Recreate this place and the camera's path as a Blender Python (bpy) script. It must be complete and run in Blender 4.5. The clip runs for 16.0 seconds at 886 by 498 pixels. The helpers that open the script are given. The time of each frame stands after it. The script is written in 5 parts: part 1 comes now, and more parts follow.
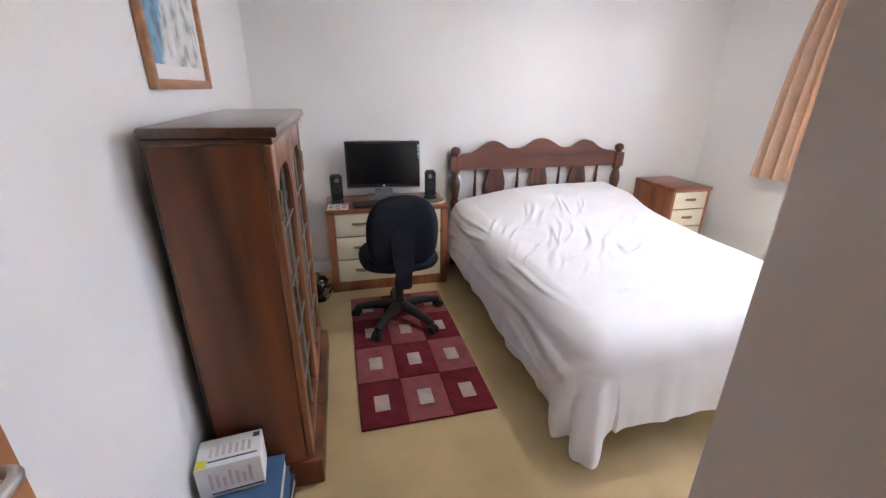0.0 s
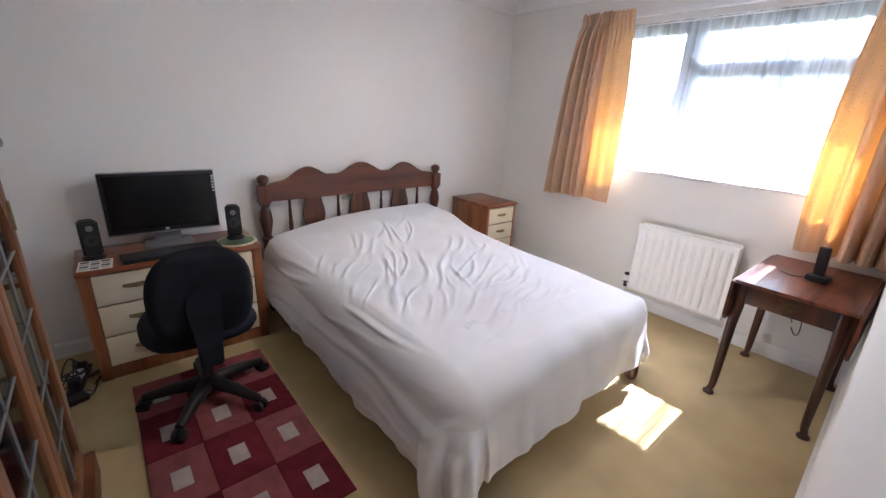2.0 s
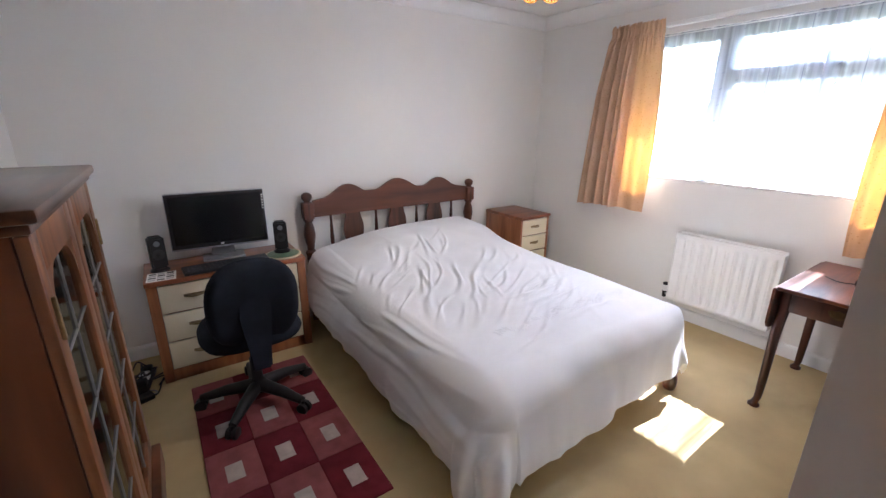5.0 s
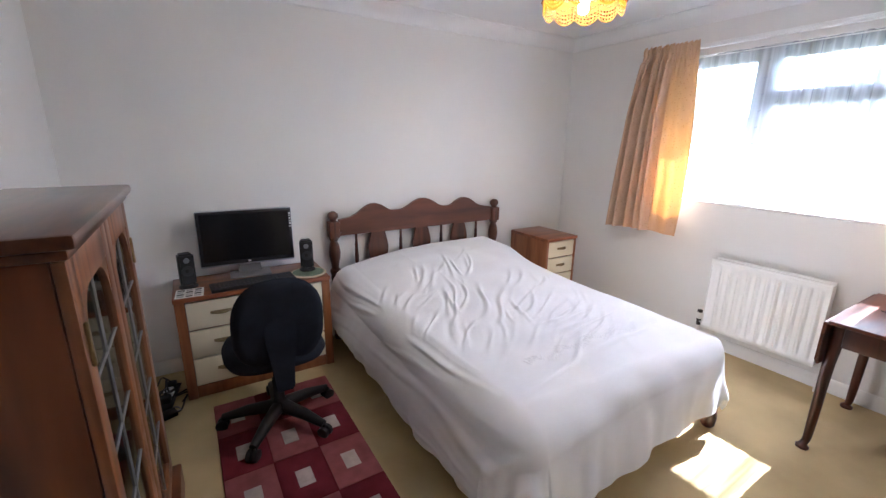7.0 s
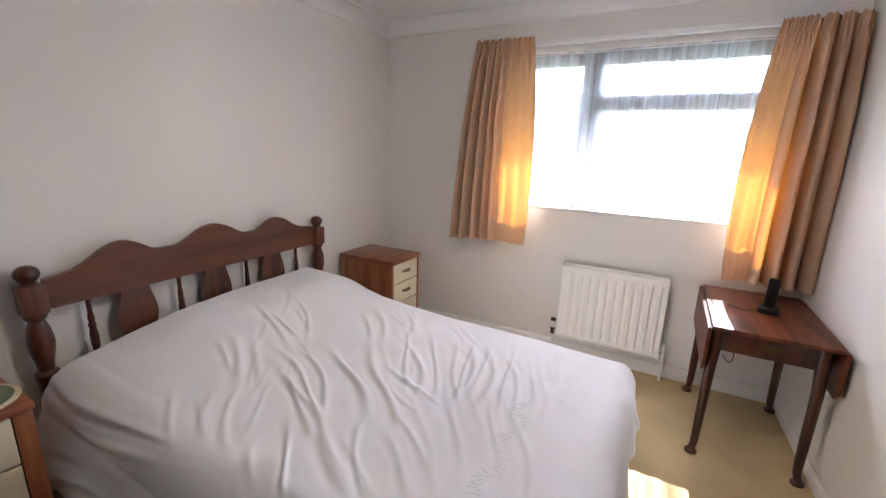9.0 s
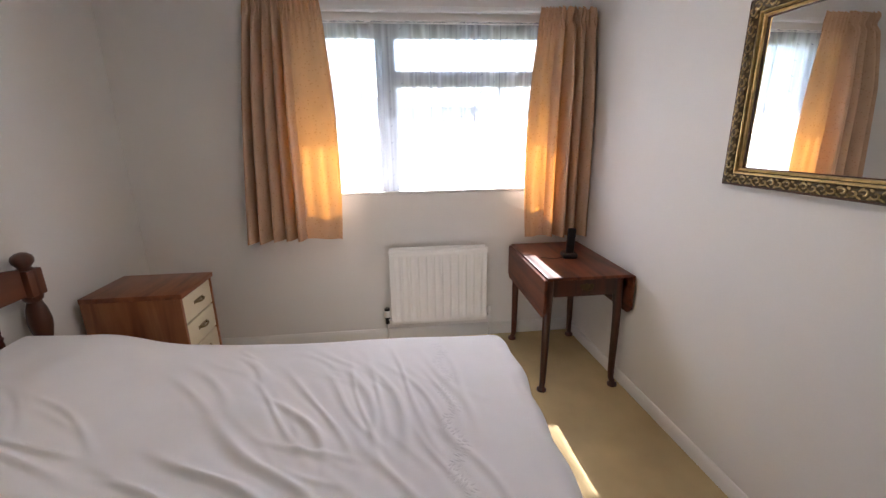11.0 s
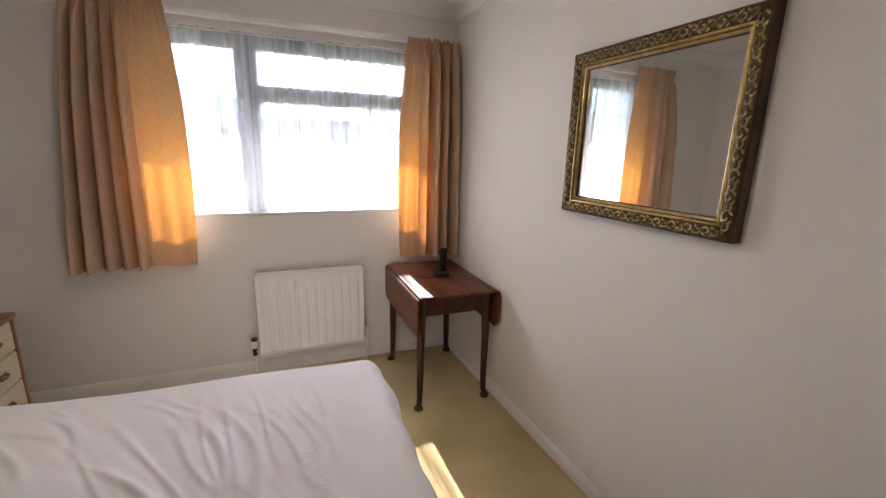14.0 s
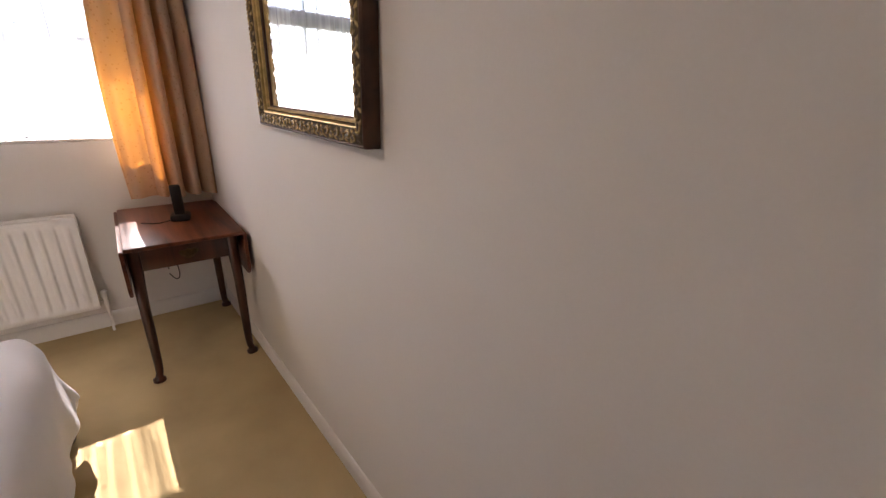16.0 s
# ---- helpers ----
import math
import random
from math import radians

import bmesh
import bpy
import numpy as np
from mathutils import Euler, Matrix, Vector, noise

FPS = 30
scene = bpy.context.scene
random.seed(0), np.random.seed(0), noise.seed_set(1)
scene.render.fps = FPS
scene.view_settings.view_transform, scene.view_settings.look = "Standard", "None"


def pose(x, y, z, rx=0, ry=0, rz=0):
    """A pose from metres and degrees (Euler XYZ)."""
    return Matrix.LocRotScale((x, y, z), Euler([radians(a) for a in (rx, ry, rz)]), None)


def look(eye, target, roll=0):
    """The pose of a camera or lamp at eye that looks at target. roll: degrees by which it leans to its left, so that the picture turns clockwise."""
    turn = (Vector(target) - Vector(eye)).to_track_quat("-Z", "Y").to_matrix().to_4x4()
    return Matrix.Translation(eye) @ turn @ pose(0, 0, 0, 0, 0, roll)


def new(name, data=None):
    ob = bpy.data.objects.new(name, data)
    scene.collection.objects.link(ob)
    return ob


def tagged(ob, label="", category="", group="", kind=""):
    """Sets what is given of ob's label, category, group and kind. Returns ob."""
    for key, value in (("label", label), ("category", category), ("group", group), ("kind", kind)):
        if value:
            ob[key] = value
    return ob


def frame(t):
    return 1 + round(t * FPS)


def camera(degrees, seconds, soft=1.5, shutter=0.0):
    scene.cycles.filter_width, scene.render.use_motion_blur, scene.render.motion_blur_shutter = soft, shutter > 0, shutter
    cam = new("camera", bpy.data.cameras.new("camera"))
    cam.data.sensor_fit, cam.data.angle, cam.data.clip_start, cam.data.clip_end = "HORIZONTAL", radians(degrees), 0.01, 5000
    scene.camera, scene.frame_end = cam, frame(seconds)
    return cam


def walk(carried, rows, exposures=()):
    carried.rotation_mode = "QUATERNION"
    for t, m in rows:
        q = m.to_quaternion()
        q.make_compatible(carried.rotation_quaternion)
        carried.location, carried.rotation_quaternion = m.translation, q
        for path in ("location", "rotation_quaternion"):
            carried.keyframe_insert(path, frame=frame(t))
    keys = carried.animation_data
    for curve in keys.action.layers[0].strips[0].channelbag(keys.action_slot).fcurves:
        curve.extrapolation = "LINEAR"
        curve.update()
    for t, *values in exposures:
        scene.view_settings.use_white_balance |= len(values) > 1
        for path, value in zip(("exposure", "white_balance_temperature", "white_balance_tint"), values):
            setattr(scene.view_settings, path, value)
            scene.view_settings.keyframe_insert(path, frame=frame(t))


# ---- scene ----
cam = camera(94.2, 16.0, soft=1.4)
EXPOSURES = [(0, 6.05, 5450, 15), (0.6, 5.74, 5450, 16), (1.5, 5.35, 5500, 16), (2.3, 5.42, 5550, 17), (3.0, 5.31, 5450, 16), (4.0, 5.27, 5450, 16), (4.5, 5.37, 5500, 16), (7, 5.48, 5450, 16), (8, 5.21, 5600, 16), (9, 5.09, 5900, 17), (10, 4.76, 6000, 18), (12.5, 4.56, 6250, 17), (14.0, 4.48, 6350, 17), (14.5, 4.36, 6450, 18), (15.4, 4.26, 6750, 21), (16, 4.43, 6800, 24)]
PATH = [
    (0, (0.226, 0.04, 1.42), (0.67, 1.848, 0.69), 0.6),
    (0.5, (0.244, 0.243, 1.429), (1.028, 1.984, 0.834), 1.1),
    (0.6, (0.25, 0.264, 1.458), (1.096, 1.985, 0.891), 1.0),
    (1, (0.283, 0.312, 1.48), (1.314, 1.964, 1.023), 1.1),
    (1.5, (0.291, 0.321, 1.494), (1.429, 1.901, 1.034), 1.4),
    (2, (0.287, 0.335, 1.463), (1.502, 1.786, 0.815), 2.7),
    (2.5, (0.3, 0.329, 1.448), (1.627, 1.67, 0.786), 4.3),
    (3, (0.299, 0.333, 1.443), (1.746, 1.619, 0.94), 5.5),
    (3.5, (0.306, 0.328, 1.464), (1.775, 1.621, 1.049), 4.7),
    (4, (0.302, 0.32, 1.462), (1.693, 1.691, 1.031), 2.9),
    (4.5, (0.284, 0.281, 1.461), (1.509, 1.766, 0.919), 1.4),
    (4.7, (0.263, 0.266, 1.466), (1.418, 1.792, 0.886), 0.9),
    (6.8, (0.237, 0.216, 1.474), (1.141, 1.928, 0.971), 0.2),
    (7, (0.247, 0.31, 1.485), (1.261, 1.958, 0.978), 0.7),
    (7.5, (0.306, 0.497, 1.468), (1.61, 1.925, 0.958), 1.8),
    (8, (0.445, 0.669, 1.453), (1.928, 1.904, 0.929), 1.6),
    (8.5, (0.486, 0.87, 1.463), (2.068, 1.981, 0.95), 1.1),
    (9, (0.542, 1.153, 1.462), (2.256, 2.067, 0.987), 1.8),
    (9.5, (0.653, 1.4, 1.436), (2.478, 2.03, 0.913), 2.2),
    (10, (0.751, 1.574, 1.429), (2.643, 1.886, 0.86), 0.8),
    (10.2, (0.739, 1.606, 1.415), (2.653, 1.762, 0.856), -0.4),
    (12.3, (0.734, 1.64, 1.474), (2.628, 1.291, 0.935), 0.1),
    (12.5, (0.739, 1.606, 1.466), (2.646, 1.292, 0.952), 0.3),
    (13, (0.75, 1.53, 1.442), (2.662, 1.195, 0.96), 1.1),
    (13.5, (0.749, 1.537, 1.471), (2.619, 1.011, 0.995), 0.9),
    (14, (0.724, 1.542, 1.471), (2.531, 0.82, 1.011), 1.5),
    (14.5, (0.715, 1.484, 1.464), (2.433, 0.575, 0.993), 1.6),
    (15, (0.688, 1.288, 1.424), (2.301, 0.23, 0.896), 1.8),
    (15.5, (0.634, 1.101, 1.379), (2.145, -0.046, 0.746), 1.3),
    (16, (0.621, 0.816, 1.368), (2.083, -0.348, 0.653), 2.1),
]
walk(cam, [(t, look(eye, target, roll)) for t, eye, target, roll in PATH],
     exposures=EXPOSURES)

# ---- light ----
SUN_WAY = Vector((-1.0, -0.03, -1.03)).normalized()
world = bpy.data.worlds.new("sky")
scene.world = world
world.use_nodes = True
wn = world.node_tree
sky = wn.nodes.new("ShaderNodeTexSky")
sky.sky_type = "NISHITA"
sky.sun_disc = False
sky.sun_elevation = math.asin(-SUN_WAY.z)
sky.sun_rotation = radians(88)
wn.links.new(sky.outputs[0], wn.nodes["Background"].inputs[0])
wn.nodes["Background"].inputs[1].default_value = 0.06
sun = new("sun", bpy.data.lights.new("sun", "SUN"))
sun.data.energy, sun.data.angle, sun.data.color = 2.1, radians(0.6), (1.0, 0.965, 0.91)
sun.matrix_world = look((12, 1.6, 14), Vector((12, 1.6, 14)) + SUN_WAY)


# ---- materials ----
def mat(name):
    m = bpy.data.materials.new(name)
    m.use_nodes = True
    nt = m.node_tree
    return m, nt, nt.nodes["Principled BSDF"]


def node(nt, kind, **values):
    n = nt.nodes.new(kind)
    for key, value in values.items():
        if key.startswith("i_"):
            n.inputs[key[2:].replace("_", " ")].default_value = value
    return n


def coords(nt, scale=(1, 1, 1), rot=(0, 0, 0)):
    tc = nt.nodes.new("ShaderNodeTexCoord")
    mp = nt.nodes.new("ShaderNodeMapping")
    mp.inputs["Scale"].default_value = scale
    mp.inputs["Rotation"].default_value = rot
    nt.links.new(tc.outputs["Object"], mp.inputs[0])
    return mp.outputs[0]


def ramp(nt, fac, stops):
    r = nt.nodes.new("ShaderNodeValToRGB")
    while len(r.color_ramp.elements) < len(stops):
        r.color_ramp.elements.new(0.5)
    for e, (p, c) in zip(r.color_ramp.elements, stops):
        e.position, e.color = p, (*c, 1)
    nt.links.new(fac, r.inputs[0])
    return r.outputs[0]


def bump(nt, height, strength, distance, bsdf):
    b = node(nt, "ShaderNodeBump", i_Strength=strength, i_Distance=distance)
    nt.links.new(height, b.inputs["Height"])
    nt.links.new(b.outputs[0], bsdf.inputs["Normal"])


def plain(name, color, rough=0.5, metal=0.0, vary=0.08, scale=6.0, grain=120.0, relief=0.1, spec=0.5, coat=0.0):
    """A surface with broad blotches, fine grain and a fine relief."""
    m, nt, b = mat(name)
    v = coords(nt)
    n1 = node(nt, "ShaderNodeTexNoise", i_Scale=scale, i_Detail=4.0)
    n2 = node(nt, "ShaderNodeTexNoise", i_Scale=grain, i_Detail=3.0)
    nt.links.new(v, n1.inputs[0]), nt.links.new(v, n2.inputs[0])
    mix = nt.nodes.new("ShaderNodeMath")
    mix.operation = "MULTIPLY_ADD"
    mix.inputs[1].default_value = 0.35
    nt.links.new(n2.outputs[0], mix.inputs[0]), nt.links.new(n1.outputs[0], mix.inputs[2])
    lo, hi = [tuple(min(1, c * k) for c in color) for k in (1 - vary, 1 + vary)]
    nt.links.new(ramp(nt, mix.outputs[0], [(0.45, lo), (0.9, hi)]), b.inputs["Base Color"])
    b.inputs["Roughness"].default_value, b.inputs["Metallic"].default_value = rough, metal
    b.inputs["Specular IOR Level"].default_value = spec
    b.inputs["Coat Weight"].default_value = coat
    bump(nt, n2.outputs[0], relief, 0.002, b)
    return m


def wood(name, dark, light, grain=(30, 30, 2.2), rough=0.35, coat=0.2, rings=5.0, spec=0.5):
    """Varnished wood, its grain along the axis with the small scale."""
    m, nt, b = mat(name)
    v = coords(nt, grain)
    n1 = node(nt, "ShaderNodeTexNoise", i_Scale=1.0, i_Detail=6.0, i_Distortion=0.6)
    nt.links.new(v, n1.inputs[0])
    v2 = coords(nt, tuple(g * 0.22 for g in grain))
    n2 = node(nt, "ShaderNodeTexNoise", i_Scale=1.0, i_Detail=2.0, i_Distortion=1.6)
    nt.links.new(v2, n2.inputs[0])
    band = nt.nodes.new("ShaderNodeMath")
    band.operation = "MULTIPLY"
    band.inputs[1].default_value = rings
    nt.links.new(n2.outputs[0], band.inputs[0])
    fr = nt.nodes.new("ShaderNodeMath")
    fr.operation = "PINGPONG"
    fr.inputs[1].default_value = 1.0
    nt.links.new(band.outputs[0], fr.inputs[0])
    add = nt.nodes.new("ShaderNodeMath")
    add.operation = "MULTIPLY_ADD"
    add.inputs[1].default_value = 0.45
    nt.links.new(fr.outputs[0], add.inputs[0]), nt.links.new(n1.outputs[0], add.inputs[2])
    mid = tuple((a + c) / 2 for a, c in zip(dark, light))
    nt.links.new(ramp(nt, add.outputs[0], [(0.38, dark), (0.68, mid), (1.0, light)]), b.inputs["Base Color"])
    b.inputs["Roughness"].default_value, b.inputs["Coat Weight"].default_value = rough, coat
    b.inputs["Specular IOR Level"].default_value = spec
    b.inputs["Coat Roughness"].default_value = 0.25
    bump(nt, n1.outputs[0], 0.12, 0.002, b)
    return m


def cloth_mat(name, color, through_it, weave=900.0, see=0.0, dots=None, tint=None, vary=0.06, stripes=False):
    """Woven cloth: part diffuse, part translucent, and (nets) partly open."""
    m, nt, b = mat(name)
    v = coords(nt)
    n1 = node(nt, "ShaderNodeTexNoise", i_Scale=weave, i_Detail=1.0)
    n0 = node(nt, "ShaderNodeTexNoise", i_Scale=7.0, i_Detail=4.0)
    nt.links.new(v, n1.inputs[0]), nt.links.new(v, n0.inputs[0])
    col = ramp(nt, n0.outputs[0], [(0.3, tuple(c * (1 - vary) for c in color)), (0.7, tuple(min(1, c * (1 + vary)) for c in color))])
    if dots:
        vo = node(nt, "ShaderNodeTexVoronoi", i_Scale=dots[0])
        nt.links.new(v, vo.inputs[0])
        mask = ramp(nt, vo.outputs["Distance"], [(0.16, (1, 1, 1)), (0.24, (0, 0, 0))])
        mx = nt.nodes.new("ShaderNodeMix")
        mx.data_type = "RGBA"
        nt.links.new(mask, mx.inputs["Factor"])
        nt.links.new(col, mx.inputs["A"])
        mx.inputs["B"].default_value = (*dots[1], 1)
        col = mx.outputs["Result"]
    b.inputs["Roughness"].default_value, b.inputs["Specular IOR Level"].default_value = 0.9, 0.15
    nt.links.new(col, b.inputs["Base Color"])
    bump(nt, n1.outputs[0], 0.25, 0.001, b)
    out = nt.nodes["Material Output"]
    last = b.outputs[0]
    if through_it:
        tr = nt.nodes.new("ShaderNodeBsdfTranslucent")
        if tint:
            tr.inputs[0].default_value = (*tint, 1)
        else:
            nt.links.new(col, tr.inputs[0])
        ms = nt.nodes.new("ShaderNodeMixShader")
        ms.inputs[0].default_value = through_it
        nt.links.new(last, ms.inputs[1]), nt.links.new(tr.outputs[0], ms.inputs[2])
        last = ms.outputs[0]
    if see:
        tp = nt.nodes.new("ShaderNodeBsdfTransparent")
        ms = nt.nodes.new("ShaderNodeMixShader")
        ms.inputs[0].default_value = see
        if stripes:
            n4 = node(nt, "ShaderNodeTexNoise", i_Scale=1.0, i_Detail=2.0)
            nt.links.new(coords(nt, (1.0, 34.0, 0.6)), n4.inputs[0])
            nt.links.new(ramp(nt, n4.outputs[0], [(0.36, (see * 0.25,) * 3), (0.62, (see * 1.6,) * 3)]), ms.inputs[0])
        nt.links.new(last, ms.inputs[1]), nt.links.new(tp.outputs[0], ms.inputs[2])
        last = ms.outputs[0]
    nt.links.new(last, out.inputs[0])
    return m


def glass_mat(name, rough=0.0, tint=(1, 1, 1), gloss=0.08):
    """A thin pane: clear, with a share of mirror gloss."""
    m, nt, b = mat(name)
    tp = nt.nodes.new("ShaderNodeBsdfTransparent")
    tp.inputs[0].default_value = (*tint, 1)
    gl = nt.nodes.new("ShaderNodeBsdfGlossy")
    gl.inputs["Roughness"].default_value = rough
    fres = node(nt, "ShaderNodeFresnel", i_IOR=1.45)
    sc = nt.nodes.new("ShaderNodeMath")
    sc.operation = "MULTIPLY_ADD"
    sc.inputs[1].default_value, sc.inputs[2].default_value = 0.8, gloss * 0.3
    nt.links.new(fres.outputs[0], sc.inputs[0])
    ms = nt.nodes.new("ShaderNodeMixShader")
    nt.links.new(sc.outputs[0], ms.inputs[0])
    nt.links.new(tp.outputs[0], ms.inputs[1]), nt.links.new(gl.outputs[0], ms.inputs[2])
    nt.links.new(ms.outputs[0], nt.nodes["Material Output"].inputs[0])
    return m


def glow_mat(name, color, strength):
    m, nt, b = mat(name)
    b.inputs["Base Color"].default_value = (*color, 1)
    b.inputs["Emission Color"].default_value = (*color, 1)
    b.inputs["Emission Strength"].default_value = strength
    return m


M_WALL = plain("wall paint", (0.79, 0.775, 0.745), 0.85, vary=0.025, scale=1.6, grain=160, relief=0.12, spec=0.25)
M_CEIL = plain("ceiling paint", (0.82, 0.82, 0.81), 0.9, vary=0.02, scale=1.5, grain=90, relief=0.15, spec=0.2)
M_GLOSS = plain("white gloss paint", (0.8, 0.79, 0.76), 0.35, vary=0.03, scale=4, grain=60, relief=0.04)
M_CARPET = plain("beige carpet", (0.52, 0.40, 0.215), 0.97, vary=0.14, scale=3.2, grain=420, relief=0.9, spec=0.1)
M_HALL = plain("hall carpet", (0.20, 0.13, 0.09), 0.97, vary=0.15, scale=4, grain=400, relief=0.8, spec=0.1)
M_PVC = plain("white window plastic", (0.78, 0.79, 0.8), 0.3, vary=0.02, relief=0.02)
M_OAK = wood("dark oak", (0.042, 0.0115, 0.005), (0.20, 0.066, 0.025), (7, 7, 1.25), 0.42, 0.1, rings=9.0)
M_OAKTOP = wood("polished oak top", (0.05, 0.018, 0.009), (0.14, 0.052, 0.024), (26, 3, 26), 0.28, 0.9)
# door oak: paler than M_OAK, the light on the fronts put into the colour
M_OAKFRONT = wood("lit worn oak door", (0.10, 0.035, 0.015), (0.29, 0.115, 0.047), (30, 30, 2.0), 0.36, 0.25)
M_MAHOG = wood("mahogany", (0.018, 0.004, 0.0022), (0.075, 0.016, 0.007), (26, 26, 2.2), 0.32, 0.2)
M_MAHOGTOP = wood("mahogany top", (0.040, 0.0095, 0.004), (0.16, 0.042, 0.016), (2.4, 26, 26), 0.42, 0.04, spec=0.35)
M_BEDWOOD = wood("stained bed wood", (0.040, 0.0115, 0.006), (0.135, 0.042, 0.019), (2.0, 16, 16), 0.36, 0.15, rings=2.5)
M_BEDPOST = wood("stained turned wood", (0.025, 0.007, 0.004), (0.10, 0.030, 0.014), (24, 24, 2.4), 0.28, 0.4)
M_TEAK = wood("orange teak veneer", (0.18, 0.058, 0.021), (0.33, 0.125, 0.048), (26, 26, 2.5), 0.38, 0.15)
M_TEAKTOP = wood("teak veneer top", (0.14, 0.042, 0.016), (0.29, 0.095, 0.037), (2.5, 26, 26), 0.34, 0.2)
M_CREAM = plain("cream laminate", (0.74, 0.66, 0.48), 0.42, vary=0.04, scale=5, grain=200, relief=0.05)
M_BRONZE = plain("antique bronze", (0.31, 0.23, 0.12), 0.38, 0.85, vary=0.25, scale=60)
M_CHROME = plain("satin metal", (0.6, 0.6, 0.6), 0.28, 0.95, vary=0.05, scale=30)
M_BLACKPL = plain("black plastic", (0.010, 0.010, 0.012), 0.5, vary=0.15, scale=20, relief=0.06)
M_CHAIR = plain("navy black upholstery", (0.014, 0.016, 0.024), 0.95, vary=0.3, scale=9, grain=700, relief=0.7, spec=0.2)
M_SCREEN = plain("dark screen", (0.010, 0.010, 0.012), 0.22, vary=0.1, relief=0.0)
M_SILVER = plain("silver plastic", (0.45, 0.46, 0.48), 0.35, 0.4, vary=0.05)
M_GREYPL = plain("grey plastic", (0.2, 0.2, 0.21), 0.4, vary=0.06)
M_KEY = plain("key caps", (0.03, 0.03, 0.034), 0.5, vary=0.2)
M_WHITEPL = plain("white plastic", (0.8, 0.8, 0.78), 0.35, vary=0.03)
M_PAPER = plain("white paper", (0.78, 0.77, 0.74), 0.8, vary=0.03)
M_PRINT = plain("dark print", (0.06, 0.06, 0.065), 0.7, vary=0.3)
M_GREYPRINT = plain("grey print", (0.42, 0.42, 0.43), 0.7, vary=0.15)
M_PINKPRINT = plain("faint pink print", (0.62, 0.5, 0.48), 0.7, vary=0.1)
M_YELLOW = plain("yellow label", (0.72, 0.66, 0.04), 0.6, vary=0.05)
M_BLUE = plain("blue book cloth", (0.07, 0.15, 0.29), 0.6, vary=0.1)
M_NAVY = plain("navy book cloth", (0.03, 0.06, 0.13), 0.6, vary=0.1)
M_TAN = plain("tan book cloth", (0.36, 0.24, 0.12), 0.6, vary=0.1)
M_PAGES = plain("page edges", (0.62, 0.54, 0.38), 0.85, vary=0.12, scale=40, grain=500, relief=0.5)
M_RUGDARK = plain("maroon rug pile", (0.15, 0.022, 0.032), 0.97, vary=0.2, scale=14, grain=500, relief=0.9, spec=0.1)
M_RUGROSE = plain("rose rug pile", (0.27, 0.085, 0.09), 0.97, vary=0.18, scale=14, grain=500, relief=0.9, spec=0.1)
M_RUGGREY = plain("grey cream rug pile", (0.47, 0.40, 0.37), 0.97, vary=0.16, scale=20, grain=500, relief=0.9, spec=0.1)
M_SHEET = cloth_mat("white cotton", (0.82, 0.82, 0.835), 0.0, 1400, vary=0.02)
M_CURTAIN = cloth_mat("gold beige curtain", (0.60, 0.44, 0.31), 0.20, 1200, dots=(46.0, (0.49, 0.33, 0.21)), tint=(0.80, 0.32, 0.05))
M_NET = cloth_mat("net curtain", (0.62, 0.635, 0.66), 0.88, 1500, see=0.27, vary=0.02, stripes=True)
M_DULLBRASS = plain("tarnished brass", (0.085, 0.055, 0.025), 0.5, 0.6, vary=0.3, scale=60, grain=300, relief=0.2)
M_EMBROIDERY = plain("embroidery thread", (0.77, 0.77, 0.79), 0.6, vary=0.05)
M_NETDOT = plain("net motif thread", (0.30, 0.33, 0.37), 0.9)
M_PANE = glass_mat("window glass", 0.0, (0.97, 0.98, 0.98))
M_CABGLASS = glass_mat("leaded cabinet glass", 0.08, (0.72, 0.77, 0.76), 0.4)
M_LEAD = plain("lead strip", (0.34, 0.34, 0.35), 0.45, 0.5)
M_MIRROR, _nt, _b = mat("mirror silver")
_b.inputs["Base Color"].default_value, _b.inputs["Metallic"].default_value, _b.inputs["Roughness"].default_value = (0.93, 0.94, 0.93, 1), 1.0, 0.01
M_GILT = plain("gilt", (0.62, 0.46, 0.20), 0.34, 0.85, vary=0.3, scale=35, grain=200, relief=0.4)
M_LEAFGILT = plain("worn gilt leaves", (0.40, 0.29, 0.13), 0.36, 0.8, vary=0.5, scale=45, grain=200, relief=0.4)
M_DARKGILT = plain("dark antiqued gilt", (0.085, 0.058, 0.026), 0.5, 0.4, vary=0.5, scale=60, grain=200, relief=0.5)
M_WALNUT = wood("dark frame side", (0.03, 0.012, 0.007), (0.1, 0.04, 0.02), (20, 20, 20), 0.5, 0.1)
M_PINE = wood("picture frame pine", (0.30, 0.13, 0.05), (0.48, 0.24, 0.10), (30, 3, 30), 0.4, 0.2)
M_DOOR = wood("door veneer", (0.33, 0.13, 0.045), (0.52, 0.24, 0.09), (20, 20, 1.6), 0.4, 0.2)
M_BULB = glow_mat("lit bulb", (1.0, 0.88, 0.70), 12.0)
M_CANE = cloth_mat("woven cane shade", (0.10, 0.035, 0.010), 0.02, 500, tint=(0.8, 0.3, 0.04))
M_CANELIGHT = cloth_mat("honey cane shade", (0.085, 0.03, 0.002), 0.07, 500, tint=(0.95, 0.36, 0.015))
M_CANERIM = plain("dark cane braid", (0.10, 0.035, 0.012), 0.6, vary=0.2, scale=80)
M_ROOF = plain("grey roof tiles", (0.20, 0.21, 0.23), 0.8, vary=0.15, scale=2, grain=9, relief=0.5)
M_BRICK = plain("buff brick", (0.42, 0.33, 0.25), 0.85, vary=0.15, scale=3, grain=12)
M_GRASS = plain("grass", (0.085, 0.10, 0.055), 0.95, vary=0.3, scale=0.6, grain=9)
